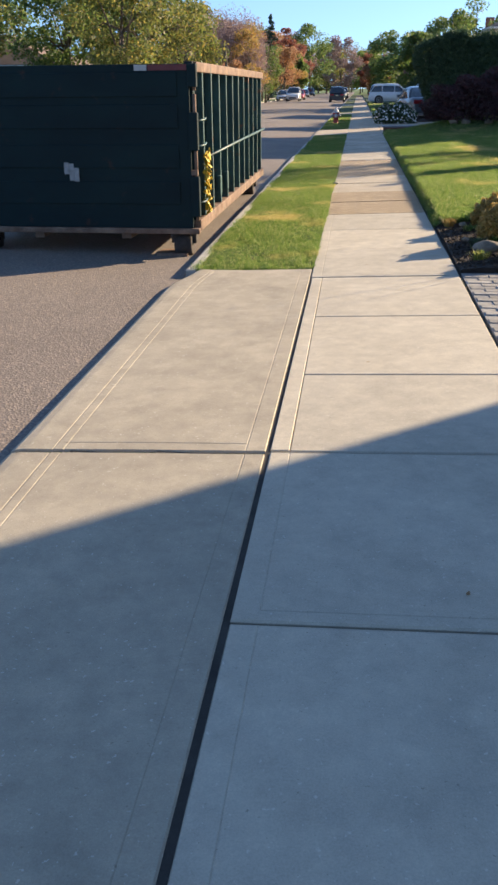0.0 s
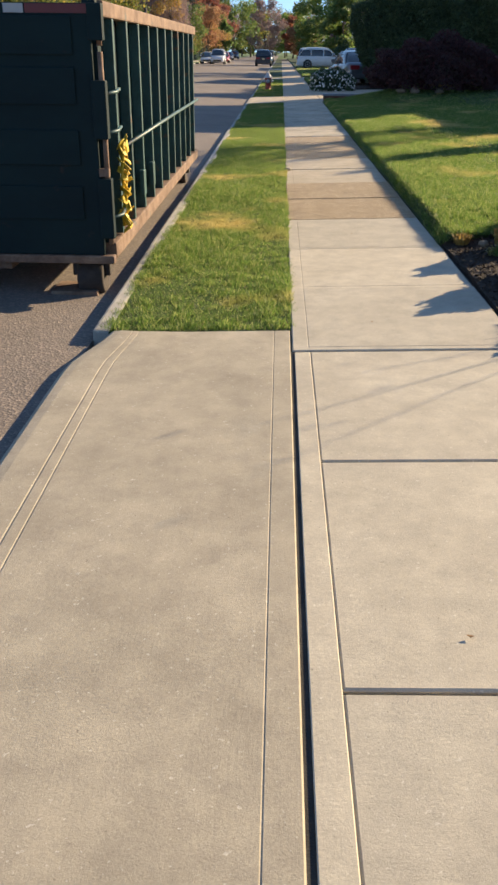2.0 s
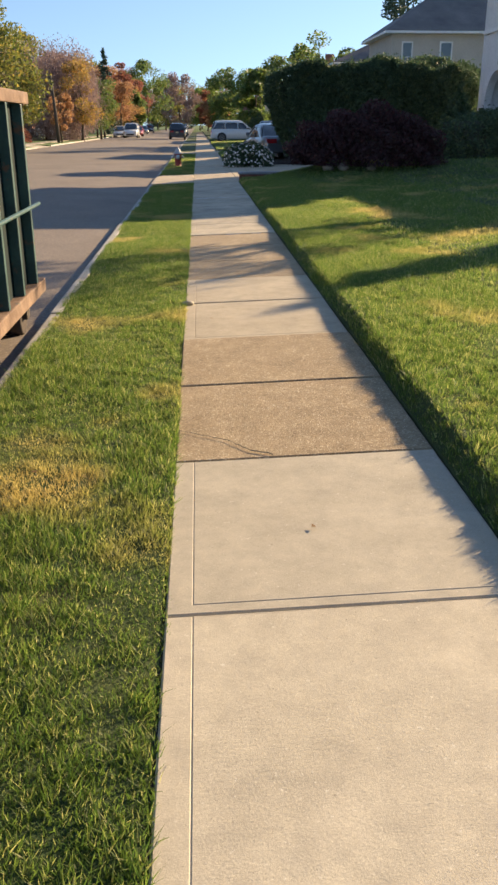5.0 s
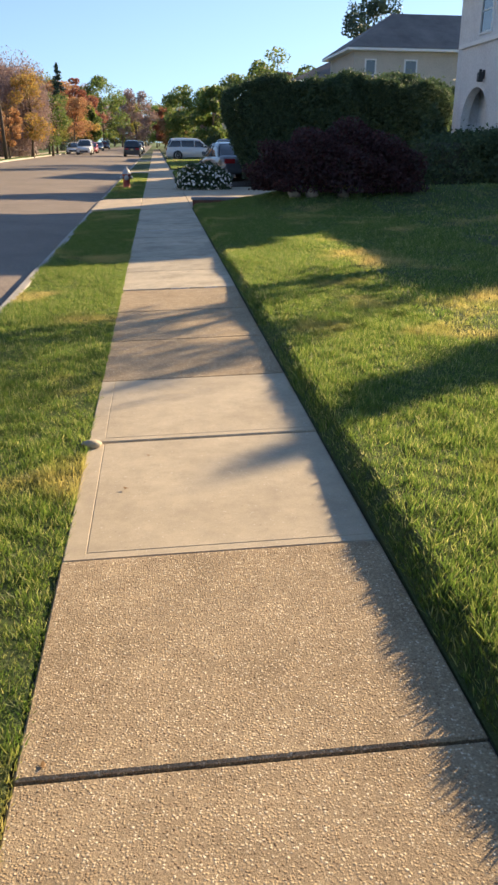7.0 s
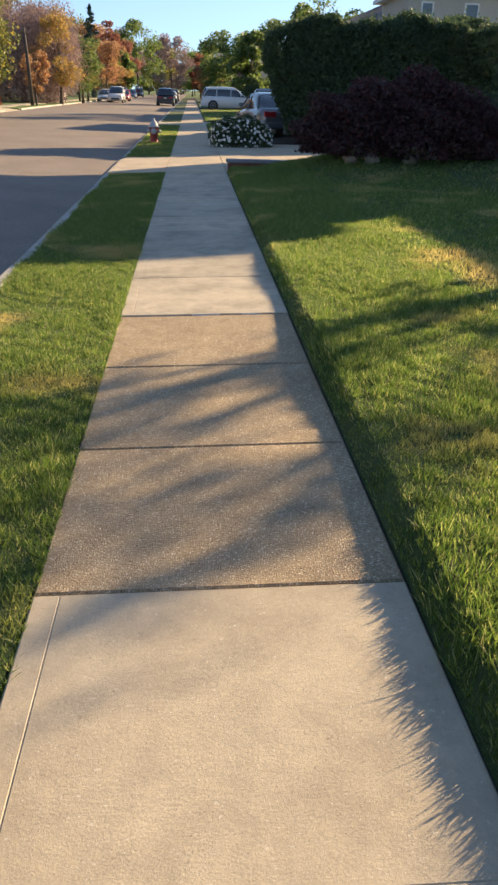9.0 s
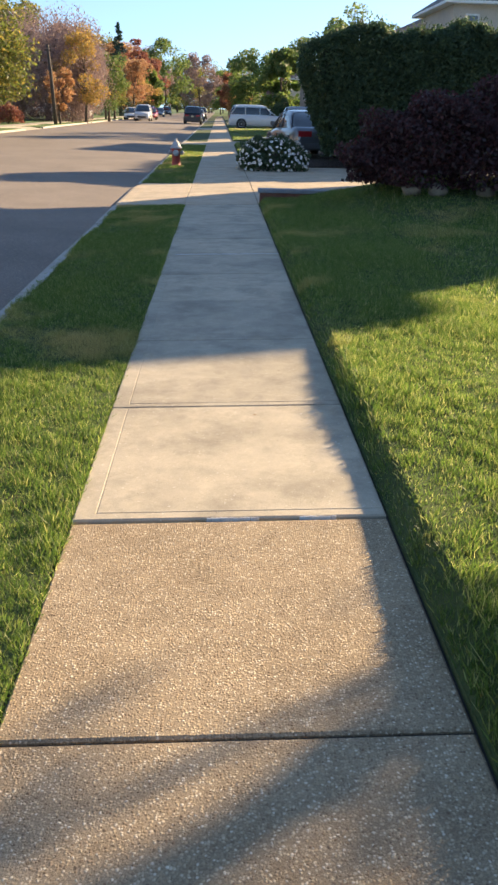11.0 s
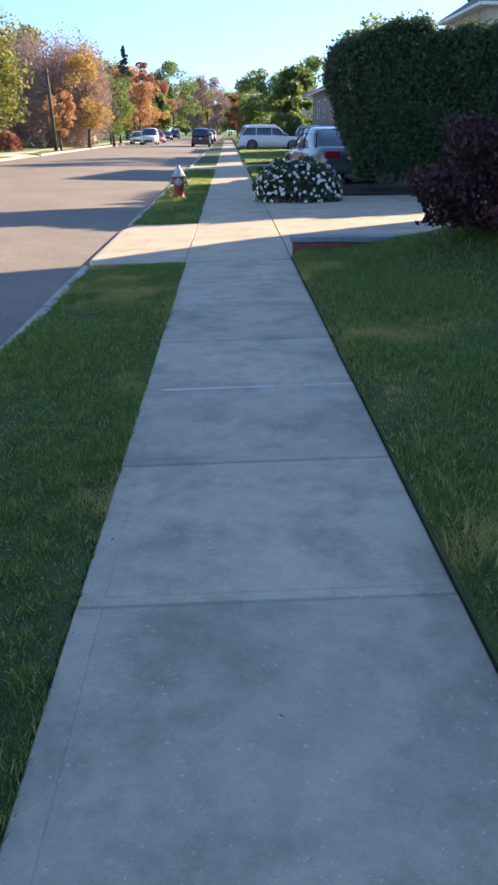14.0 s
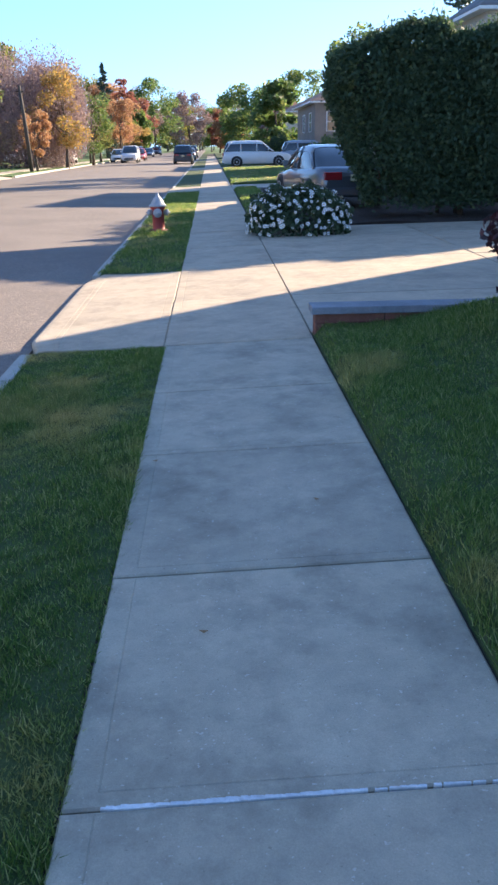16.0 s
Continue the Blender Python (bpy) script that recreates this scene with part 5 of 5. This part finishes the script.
# ---- houses ----
def house(x0, x1, y0, y1, eave, ridge, wall_mat, roof_mat, label, windows=(), hip=True, over=0.45, base=-0.1, chimney=None, doors=()):
    hs = root("house", ((x0 + x1) / 2, (y0 + y1) / 2, base), label, "house")
    w, d = (x1 - x0) / 2, (y1 - y0) / 2
    box("wall", (-w, w, -d, d, -0.2, eave), wall_mat, hs, 0.0)
    bm = bmesh.new()
    W, Dd = w + over, d + over
    lo = [bm.verts.new(p) for p in ((-W, -Dd, eave - 0.02), (W, -Dd, eave - 0.02), (W, Dd, eave - 0.02), (-W, Dd, eave - 0.02))]
    up = [bm.verts.new((v.co.x, v.co.y, eave + 0.14)) for v in lo]
    if W > Dd:
        k = Dd * 0.9 if hip else 0.0
        top = [bm.verts.new((-W + k, 0, ridge)), bm.verts.new((W - k, 0, ridge))]
        fs = [(up[0], up[1], top[1], top[0]), (up[2], up[3], top[0], top[1]), (up[1], up[2], top[1]), (up[3], up[0], top[0])]
    else:
        k = W * 0.9 if hip else 0.0
        top = [bm.verts.new((0, -Dd + k, ridge)), bm.verts.new((0, Dd - k, ridge))]
        fs = [(up[1], up[2], top[1], top[0]), (up[3], up[0], top[0], top[1]), (up[0], up[1], top[0]), (up[2], up[3], top[1])]
    for f in fs:
        bm.faces.new(f)
    for i in range(4):
        bm.faces.new((lo[i], lo[(i + 1) % 4], up[(i + 1) % 4], up[i]))
    bm.faces.new(lo[::-1])
    bmesh.ops.recalc_face_normals(bm, faces=bm.faces[:])
    roof = part("roof", bm, roof_mat, hs)
    box("fascia", (-W - 0.02, W + 0.02, -Dd - 0.02, Dd + 0.02, eave - 0.03, eave + 0.10), TRIM, hs, 0.01, "pale eaves board")
    if chimney:
        cx, cy, ch = chimney
        box("chimney", (cx - 0.4, cx + 0.4, cy - 0.3, cy + 0.3, eave - 0.5, ch), BRICK_WALL, roof, 0.02, "brick chimney")
    for face, along, z, ww, hh in windows:
        # face: 'x' street side, 'y' near side
        wn_ = root("window", (0, 0, 0), "", "")
        wn_.parent = hs
        if face == "x":
            m = Matrix.Translation((-w, along, z)) @ Euler((0, 0, radians(-90))).to_matrix().to_4x4()
        elif face == "X":
            m = Matrix.Translation((w, along, z)) @ Euler((0, 0, radians(90))).to_matrix().to_4x4()
        else:
            m = Matrix.Translation((along, -d, z))
        wn_.matrix_basis = m
        bm = bmesh.new()
        for dims in ((-ww / 2 - 0.08, -ww / 2, -0.05, 0.02, -0.06, hh + 0.08), (ww / 2, ww / 2 + 0.08, -0.05, 0.02, -0.06, hh + 0.08), (-ww / 2, ww / 2, -0.05, 0.02, hh, hh + 0.08), (-ww / 2, ww / 2, -0.07, 0.02, -0.06, 0.0), (-ww / 2, ww / 2, -0.03, 0.0, hh / 2 - 0.02, hh / 2 + 0.02)):
            add_box(bm, *dims)
        part("window_frame", bm, TRIM, wn_)
        box("pane", (-ww / 2, ww / 2, -0.012, -0.004, 0, hh), WINDOW_GLASS, wn_, 0.0)
    for face, along, ww, hh, mt in doors:
        m = Matrix.Translation((-w, along, 0.0)) @ Euler((0, 0, radians(-90))).to_matrix().to_4x4() if face == "x" else Matrix.Translation((along, -d, 0.0)) if face == "y" else Matrix.Translation((w, along, 0.0)) @ Euler((0, 0, radians(90))).to_matrix().to_4x4()
        bm = bmesh.new()
        add_box(bm, -ww / 2, ww / 2, -0.05, 0.0, 0.0, hh, m=m)
        for i in range(4):
            add_box(bm, -ww / 2 + 0.1, ww / 2 - 0.1, -0.065, -0.05, 0.08 + i * hh / 4, (i + 1) * hh / 4 - 0.06, m=m)
        part("door", bm, mt, hs)
    return hs


def arched_front(y0, y1, top, mid, half, spring, x0, x1):
    """A wall facing the street with a round-headed opening through it."""
    bm = bmesh.new()
    arc = [(mid + half * math.cos(a), spring + half * math.sin(a)) for a in (math.pi * k / 12 for k in range(13))]
    outer = [(y1, -0.2), (y1, top), (y0, top), (y0, -0.2)]
    hole = [(mid + half, -0.2)] + arc + [(mid - half, -0.2)]
    rings = []
    for x in (x0, x1):
        o = [bm.verts.new((x, *p)) for p in outer]
        h = [bm.verts.new((x, *p)) for p in hole]
        rings.append((o, h))
        n = len(h)
        bm.faces.new([o[0], o[1]] + h[n // 2:: -1])
        bm.faces.new([o[1], o[2], h[n // 2]])
        bm.faces.new([o[2], o[3]] + h[:n // 2 - 1:-1])
    (o, h), (p, q) = rings
    for a, b in ((o, p), (h, q)):
        for k in range(len(a) - 1):
            bm.faces.new((a[k], a[k + 1], b[k + 1], b[k]))
    bmesh.ops.recalc_face_normals(bm, faces=bm.faces[:])
    return bm


HW = house(10.6, 14.9, 30.22, 37.4, 6.0, 8.4, WHITE_SIDING, SHINGLE, "two-storey white house with an arched porch", [("x", 1.2, 4.6, 0.9, 1.2), ("x", -1.4, 4.6, 0.9, 1.2)], base=0.2)
part("porch_front", arched_front(-2.4, 1.45, 4.1, 0.0, 1.1, 1.85, -2.75, -2.5), WHITE_SIDING, HW, "white porch front with a round-headed opening")
for y0, y1 in ((-2.4, -2.2), (1.25, 1.45)):
    box("porch_side", (-2.5, -2.15, y0, y1, -0.2, 4.1), WHITE_SIDING, HW, 0.0)
box("porch_roof", (-2.85, -2.15, -2.5, 1.55, 4.1, 4.22), TRIM, HW, 0.02, "white flat porch roof edge")
box("garage_wing", (0.1, 4.4, -10.35, -3.6, -0.2, 4.15), WHITE_SIDING, HW, 0.0, "lower white wing behind the lawn")
box("wing_roof", (-0.1, 4.6, -10.55, -3.6, 4.15, 4.4), SHINGLE, HW, 0.03, "flat dark roof of the wing")
bm = bmesh.new()
add_box(bm, -2.81, -2.75, -0.60, -0.52, 3.13, 3.37, bevel=0.01)
add_box(bm, -2.95, -2.81, -0.65, -0.47, 3.05, 3.31, bevel=0.03)
add_box(bm, -2.92, -2.84, -0.60, -0.52, 3.31, 3.39, bevel=0.02)
part("wall_lantern", bm, BLACK_TRIM, HW, "black wall lantern")
house(7.6, 13.5, -9.0, 6.8, 6.0, 8.4, BEIGE_SIDING, SHINGLE, "beige house beside the first driveway", base=0.2)
house(11.5, 22.4, 57.0, 63.5, 6.5, 8.8, BEIGE_SIDING, SHINGLE, "two-storey beige house with a hipped roof behind the hedge", [("y", -4.5, 4.5, 0.5, 1.5), ("y", -2.2, 4.5, 0.6, 1.5), ("y", 1.6, 4.5, 0.7, 1.5), ("x", -3, 3.4, 1.0, 1.4), ("x", 2.5, 3.4, 1.0, 1.4)])
house(8.5, 20.0, 88.0, 101.0, 4.6, 7.0, TAUPE_SIDING, BROWN_SHINGLE, "taupe house with a brown roof further along", [("y", -4.2, 2.6, 1.2, 1.3), ("x", -3.5, 2.6, 1.4, 1.3), ("x", 1.0, 2.6, 1.4, 1.3), ("y", -1.2, 2.6, 1.2, 1.3)], chimney=(-1, -2, 8.0))
house(10.6, 17.5, 70.0, 80.0, 5.7, 7.6, BEIGE_SIDING, SHINGLE, "beige house with a low roof behind the hedge", [("y", -1.8, 2.9, 0.9, 1.3)], over=0.5)
house(9.5, 20.0, 124.0, 138.0, 5.2, 7.8, CREAM_SIDING, SHINGLE, "cream house far along the street", [("y", -3.2, 3.0, 1.2, 1.4), ("x", -3.0, 3.0, 1.4, 1.4)])
house(-32.0, -21.5, 60.5, 73.0, 3.2, 5.6, BRICK_WALL, BROWN_SHINGLE, "low brick house with white trim across the street", [("X", -3.5, 0.9, 1.6, 1.4), ("X", 0.0, 0.9, 1.6, 1.4), ("y", 2.5, 0.9, 1.6, 1.4)], doors=[("X", 3.6, 2.6, 2.1, TRIM)])
house(-32.0, -20.5, 24.0, 45.0, 5.6, 8.0, CREAM_SIDING, BROWN_SHINGLE, "cream two-storey house across the street", [("X", -7, 3.4, 1.2, 1.4), ("X", -2, 3.4, 1.2, 1.4), ("X", 3, 3.4, 1.2, 1.4), ("X", 7.5, 0.8, 1.6, 1.5)], doors=[("X", 0, 1.0, 2.1, TRIM)])
house(-33.0, -22.0, 88.0, 103.0, 3.4, 5.8, CREAM_SIDING, SHINGLE, "cream bungalow across the street behind trees", [("X", -4, 1.0, 1.6, 1.4), ("X", 1, 1.0, 1.6, 1.4), ("y", 2, 1.0, 1.4, 1.3)], doors=[("X", 4.6, 2.6, 2.2, TRIM)])
house(-32.0, -21.0, 118.0, 134.0, 5.2, 7.6, BRICK_WALL, SHINGLE, "brick house far along the opposite side", [("X", -4, 3.2, 1.4, 1.4), ("X", 2, 3.2, 1.4, 1.4), ("y", 2, 3.2, 1.4, 1.4)])

# ---- street furniture ----
P = root("utility_pole", (-11.9, 81.5, 0.0), "tall dark wooden utility pole leaning slightly over the verge", "utility pole")
bm = bmesh.new()
add_tube(bm, [(0, 0, -0.3), (-0.14, 0, 2.8), (-0.30, 0, 5.5)], [0.15, 0.13, 0.10], 12)
part("shaft", bm, POLE_WOOD, P)
box("bracket", (-0.55, -0.05, -0.04, 0.04, 5.1, 5.18), POLE_WOOD, P, 0.01)
P2 = root("utility_pole", (-12.0, 112.0, 0.0), "short dark post among the trees across the street", "utility pole")
bm = bmesh.new()
add_tube(bm, [(0, 0, -0.3), (0, 0, 2.5), (0, 0, 5.0)], [0.12, 0.11, 0.09], 10)
part("shaft", bm, POLE_WOOD, P2)

# ---- trees: the opposite side, then this side, then those whose shade falls on the walk ----
tree(-13.6, 54.9, 8.4, 3.8, OLIVE_LEAF, "full green street tree with first yellow leaves", 0, 0.2, 1.9, 48, 15000, 0.11, 1)
tree(-12.7, 63.2, 7.2, 3.2, OLIVE_LEAF, "green street tree turning yellow beside the kerb", 0, 0.17, 1.7, 46, 14000, 0.10, 2)
tree(-12.8, 47.0, 8.0, 2.8, OLIVE_LEAF, "green and yellow street tree over the verge", 0, 0.2, 2.0, 30, 7500, 0.11, 12)
tree(-19.5, 57.5, 9.5, 3.6, GREEN_LEAF, "large dark green tree behind the street trees", 0, 0.24, 1.6, 36, 9000, 0.13, 3)
tree(-15.4, 97.0, 9.4, 5.3, GREY_TWIG, "broad weeping tree with bare purplish-grey twigs", 0, 0.28, 1.6, 95, 64000, 0.085, 4, 1.3, 1.2)
tree(-13.4, 99.0, 8.4, 2.9, GREY_TWIG, "bare reddish-grey tree with hanging twigs", 0, 0.2, 1.6, 44, 24000, 0.085, 14, 1.2, 0.8)
tree(-10.9 - 1.2, 84.5, 4.1, 1.35, ORANGE_LEAF, "small tree with rusty orange autumn leaves", 0, 0.08, 1.1, 22, 4200, 0.08, 5)
tree(-11.4, 93.5, 7.6, 2.3, YELLOW_LEAF, "street tree with yellow and orange leaves", 0, 0.13, 1.4, 28, 6500, 0.09, 6)
tree(-10.9, 106.0, 6.8, 2.0, GREEN_LEAF, "round green street tree", 0, 0.13, 1.2, 28, 6000, 0.09, 7)
conifer(-14.6, 150.0, 12.6, 3.4, PINE_LEAF, "tall dark spruce above the other trees", 0, 8, 22, 300, 0.2)
tree(-12.6, 152.0, 10.8, 2.2, RED_LEAF, "slender tree with reddish crown", 0, 0.16, 2.0, 26, 4500, 0.14, 9)
tree(-10.6, 131.0, 7.6, 2.6, ORANGE_LEAF, "street tree with bright orange leaves", 0, 0.14, 1.5, 28, 6000, 0.11, 10)
tree(-12.2, 122.0, 5.4, 1.9, OLIVE_LEAF, "olive green street tree", 0, 0.12, 1.4, 24, 4500, 0.10, 11)
tree(-11.6, 160.0, 5.4, 2.2, YELLOW_LEAF, "small yellowish street tree", 0, 0.12, 1.4, 22, 3600, 0.13, 13)
for i, (x, y, h, r, lf) in enumerate([(-11.5, 215, 13.5, 4.6, GREEN_LEAF), (-4.2, 232, 12.2, 4.4, GREY_TWIG), (-14.0, 190, 9.0, 3.4, RED_LEAF), (3.0, 236, 8.4, 3.0, RED_LEAF), (6.0, 176, 9.9, 4.0, GREEN_LEAF), (10.5, 152, 7.8, 2.6, GREY_TWIG), (-9, 262, 12, 5, OLIVE_LEAF), (1.0, 275, 10, 4, GREEN_LEAF), (12.0, 205, 11, 4.5, GREEN_LEAF), (-20.0, 175, 11, 4.5, OLIVE_LEAF), (-24.0, 140, 9, 4, GREEN_LEAF), (-18.5, 205, 10, 4, ORANGE_LEAF), (7.5, 112, 6.5, 2.4, GREEN_LEAF), (4.5, 200, 7, 2.6, ORANGE_LEAF), (-12.5, 178, 6.5, 2.4, GREEN_LEAF), (-21, 110, 9.5, 3.8, OLIVE_LEAF), (-19, 128, 9, 3.6, GREY_TWIG), (-26, 86, 10, 4.2, GREEN_LEAF), (-16, 165, 10, 3.6, ORANGE_LEAF), (-17, 240, 13, 5, GREY_TWIG), (8, 260, 12, 5, GREEN_LEAF), (17, 180, 12, 5, GREEN_LEAF), (-3, 330, 14, 7, OLIVE_LEAF), (-14, 320, 15, 7, GREEN_LEAF), (10, 330, 14, 7, GREY_TWIG)]):
    tree(x, y, h * 1.12, r * 1.1, lf, "distant street tree above the road's end", 0, 0.2, h * 0.14, 34, 6500, 0.24, 100 + i, limbs=4)
for i in range(14):
    tree(-30 + i * 4.6, 372 + (i % 3) * 9, 11 + (i * 5) % 6, 4.6, (GREEN_LEAF, OLIVE_LEAF, GREY_TWIG, RED_LEAF)[(i * 3) % 4], "low broad tree in the woods closing the street", 0, 0.25, 0.9, 30, 3600, 0.36, 300 + i, limbs=3)
tree(10.2, 76.0, 8.6, 2.6, GREEN_LEAF, "dark tree rising behind the hedge", 0, 0.2, 2.4, 28, 6000, 0.12, 31)
tree(-27.0, 64.0, 9.5, 4.2, GREEN_LEAF, "large green tree beside the opposite house", 0, 0.26, 2.0, 34, 7000, 0.15, 33)
tree(-24.0, 50.0, 9.0, 3.8, OLIVE_LEAF, "large olive green tree in the opposite garden", 0, 0.24, 2.0, 34, 7000, 0.14, 34)
for i, (x, y, r, h, lf, lab) in enumerate([(-16.5, 76.0, 1.6, 1.3, RED_LEAF, "russet shrub in the opposite garden"), (-19.5, 65.0, 1.3, 1.1, GREEN_LEAF, "dark green clipped shrub in the opposite garden"), (-17.0, 84.0, 1.8, 1.4, GREEN_LEAF, "dark hedge-like shrub in the opposite garden"), (-15.2, 80.0, 1.2, 1.2, RED_LEAF, "russet shrub in the opposite garden"), (-20.0, 62.0, 1.2, 1.0, RED_LEAF, "brownish shrub by the opposite house"), (7.5, 70.0, 1.6, 2.0, GREEN_LEAF, "dark rounded shrub beside a driveway"), (6.2, 93.0, 1.4, 2.2, HEDGE_LEAF, "dark evergreen shrub before the brick house"), (5.5, 122.6, 1.3, 1.8, HEDGE_LEAF, "dark evergreen shrub further along"), (9.4, 35.9, 0.6, 2.4, HEDGE_LEAF, "dark climbing shrub against the white house")]):
    shrub("shrub", x, y, 0.1, r, r * 0.9, h, lf, lab, "shrub", 3600, 0.07, 200 + i)
tree(10.2, 22.6, 6.2, 2.0, GREEN_LEAF, "slender lawn tree with a thin crown", 0.2, 0.12, 2.7, 26, 1900, 0.08, 41, 1.0, 0.0, True)
conifer(14.6, 22.2, 5.86, 0.42, PINE_LEAF, "narrow column of dark evergreen on the lawn", 0.3, 42, 34, 340, 0.10, True)
tree(3.9, 6.8, 1.85, 0.7, GREY_TWIG, "small nearly bare sapling in the flower bed", 0.1, 0.016, 0.6, 9, 72, 0.02, 43, 1.0, 0.0, True, 9)
tree(17.3, 75.0, 11.3, 3.2, PINE_LEAF, "tall dark tree behind the beige house", 0.3, 0.26, 3.5, 30, 7000, 0.15, 44)

# ---- small loose things ----
rng = np.random.default_rng(91)
spots = [(0.47, 5.35), (0.55, 7.9), (0.22, 11.6), (0.32, 12.0), (0.75, 18.1), (0.62, 20.3), (0.35, 23.9), (0.06, 21.3), (0.09, 25.5), (0.85, 24.9), (-0.3, 6.0), (-0.62, 8.5), (-0.25, 9.6), (1.6, 24.4), (1.55, 23.0), (-0.5, 22.6), (-2.3, 5.0), (-2.9, 4.6), (-1.9, 4.4), (0.73, 0.18), (0.45, 2.52), (0.07, 9.86)]
for i, (x, y) in enumerate(spots):
    r = rng.uniform(0.006, 0.015)
    bm = bmesh.new()
    vs = [bm.verts.new((r * k * math.cos(a), r * 0.7 * math.sin(a) * k, 0.004 + 0.35 * r * abs(math.cos(a)))) for a, k in ((0, 1.3), (0.8, 0.8), (1.7, 0.9), (2.5, 0.8), (3.14, 1.2), (3.9, 0.8), (4.7, 0.9), (5.5, 0.75))]
    bm.faces.new(vs)
    o = part("fallen_leaf", bm, DRY_LEAF, None)
    g = verge_height(x, y) + 0.045 if -1 < x < -0.02 and y > 5.25 else lawn_height(x, y) + 0.05 if x > 1.23 else ROAD_Z + 0.03 if x < -1.2 else lie(x) + 0.002
    o.matrix_basis = pose(x, y, float(g), 0, 0, rng.uniform(0, 360))
    tagged(o, "small curled brown fallen leaf", "leaf", "fallen leaves")
# the broken corner of an aggregate slab, patched with mortar
bm = bmesh.new()
ends = [(0.0, 9.06), (0.08, 8.99), (0.17, 8.93), (0.24, 8.88), (0.30, 8.80), (0.36, 8.72), (0.46, 8.66)]
line = [(a + (c - a) * k / 4 + rng.normal(0, 0.004), b + (d - b) * k / 4 + rng.normal(0, 0.006)) for (a, b), (c, d) in zip(ends, ends[1:]) for k in range(4)] + [(0.46, 8.645)]
for i, ((a, b), (c, d)) in enumerate(zip(line, line[1:])):
    w0, w1 = (0.002 + 0.007 * (k / 24) ** 2 + 0.002 * math.sin(k * 2.3) ** 2 for k in (i, i + 1))
    bm.faces.new([bm.verts.new(p) for p in ((a, b - w0, lie(a) + 0.0055), (c, d - w1, lie(c) + 0.0055), (c, d + w1, lie(c) + 0.0055), (a, b + w0, lie(a) + 0.0055))])
part("crack", bm, JOINT, sidewalk, "dark mortar-filled crack across a slab corner")
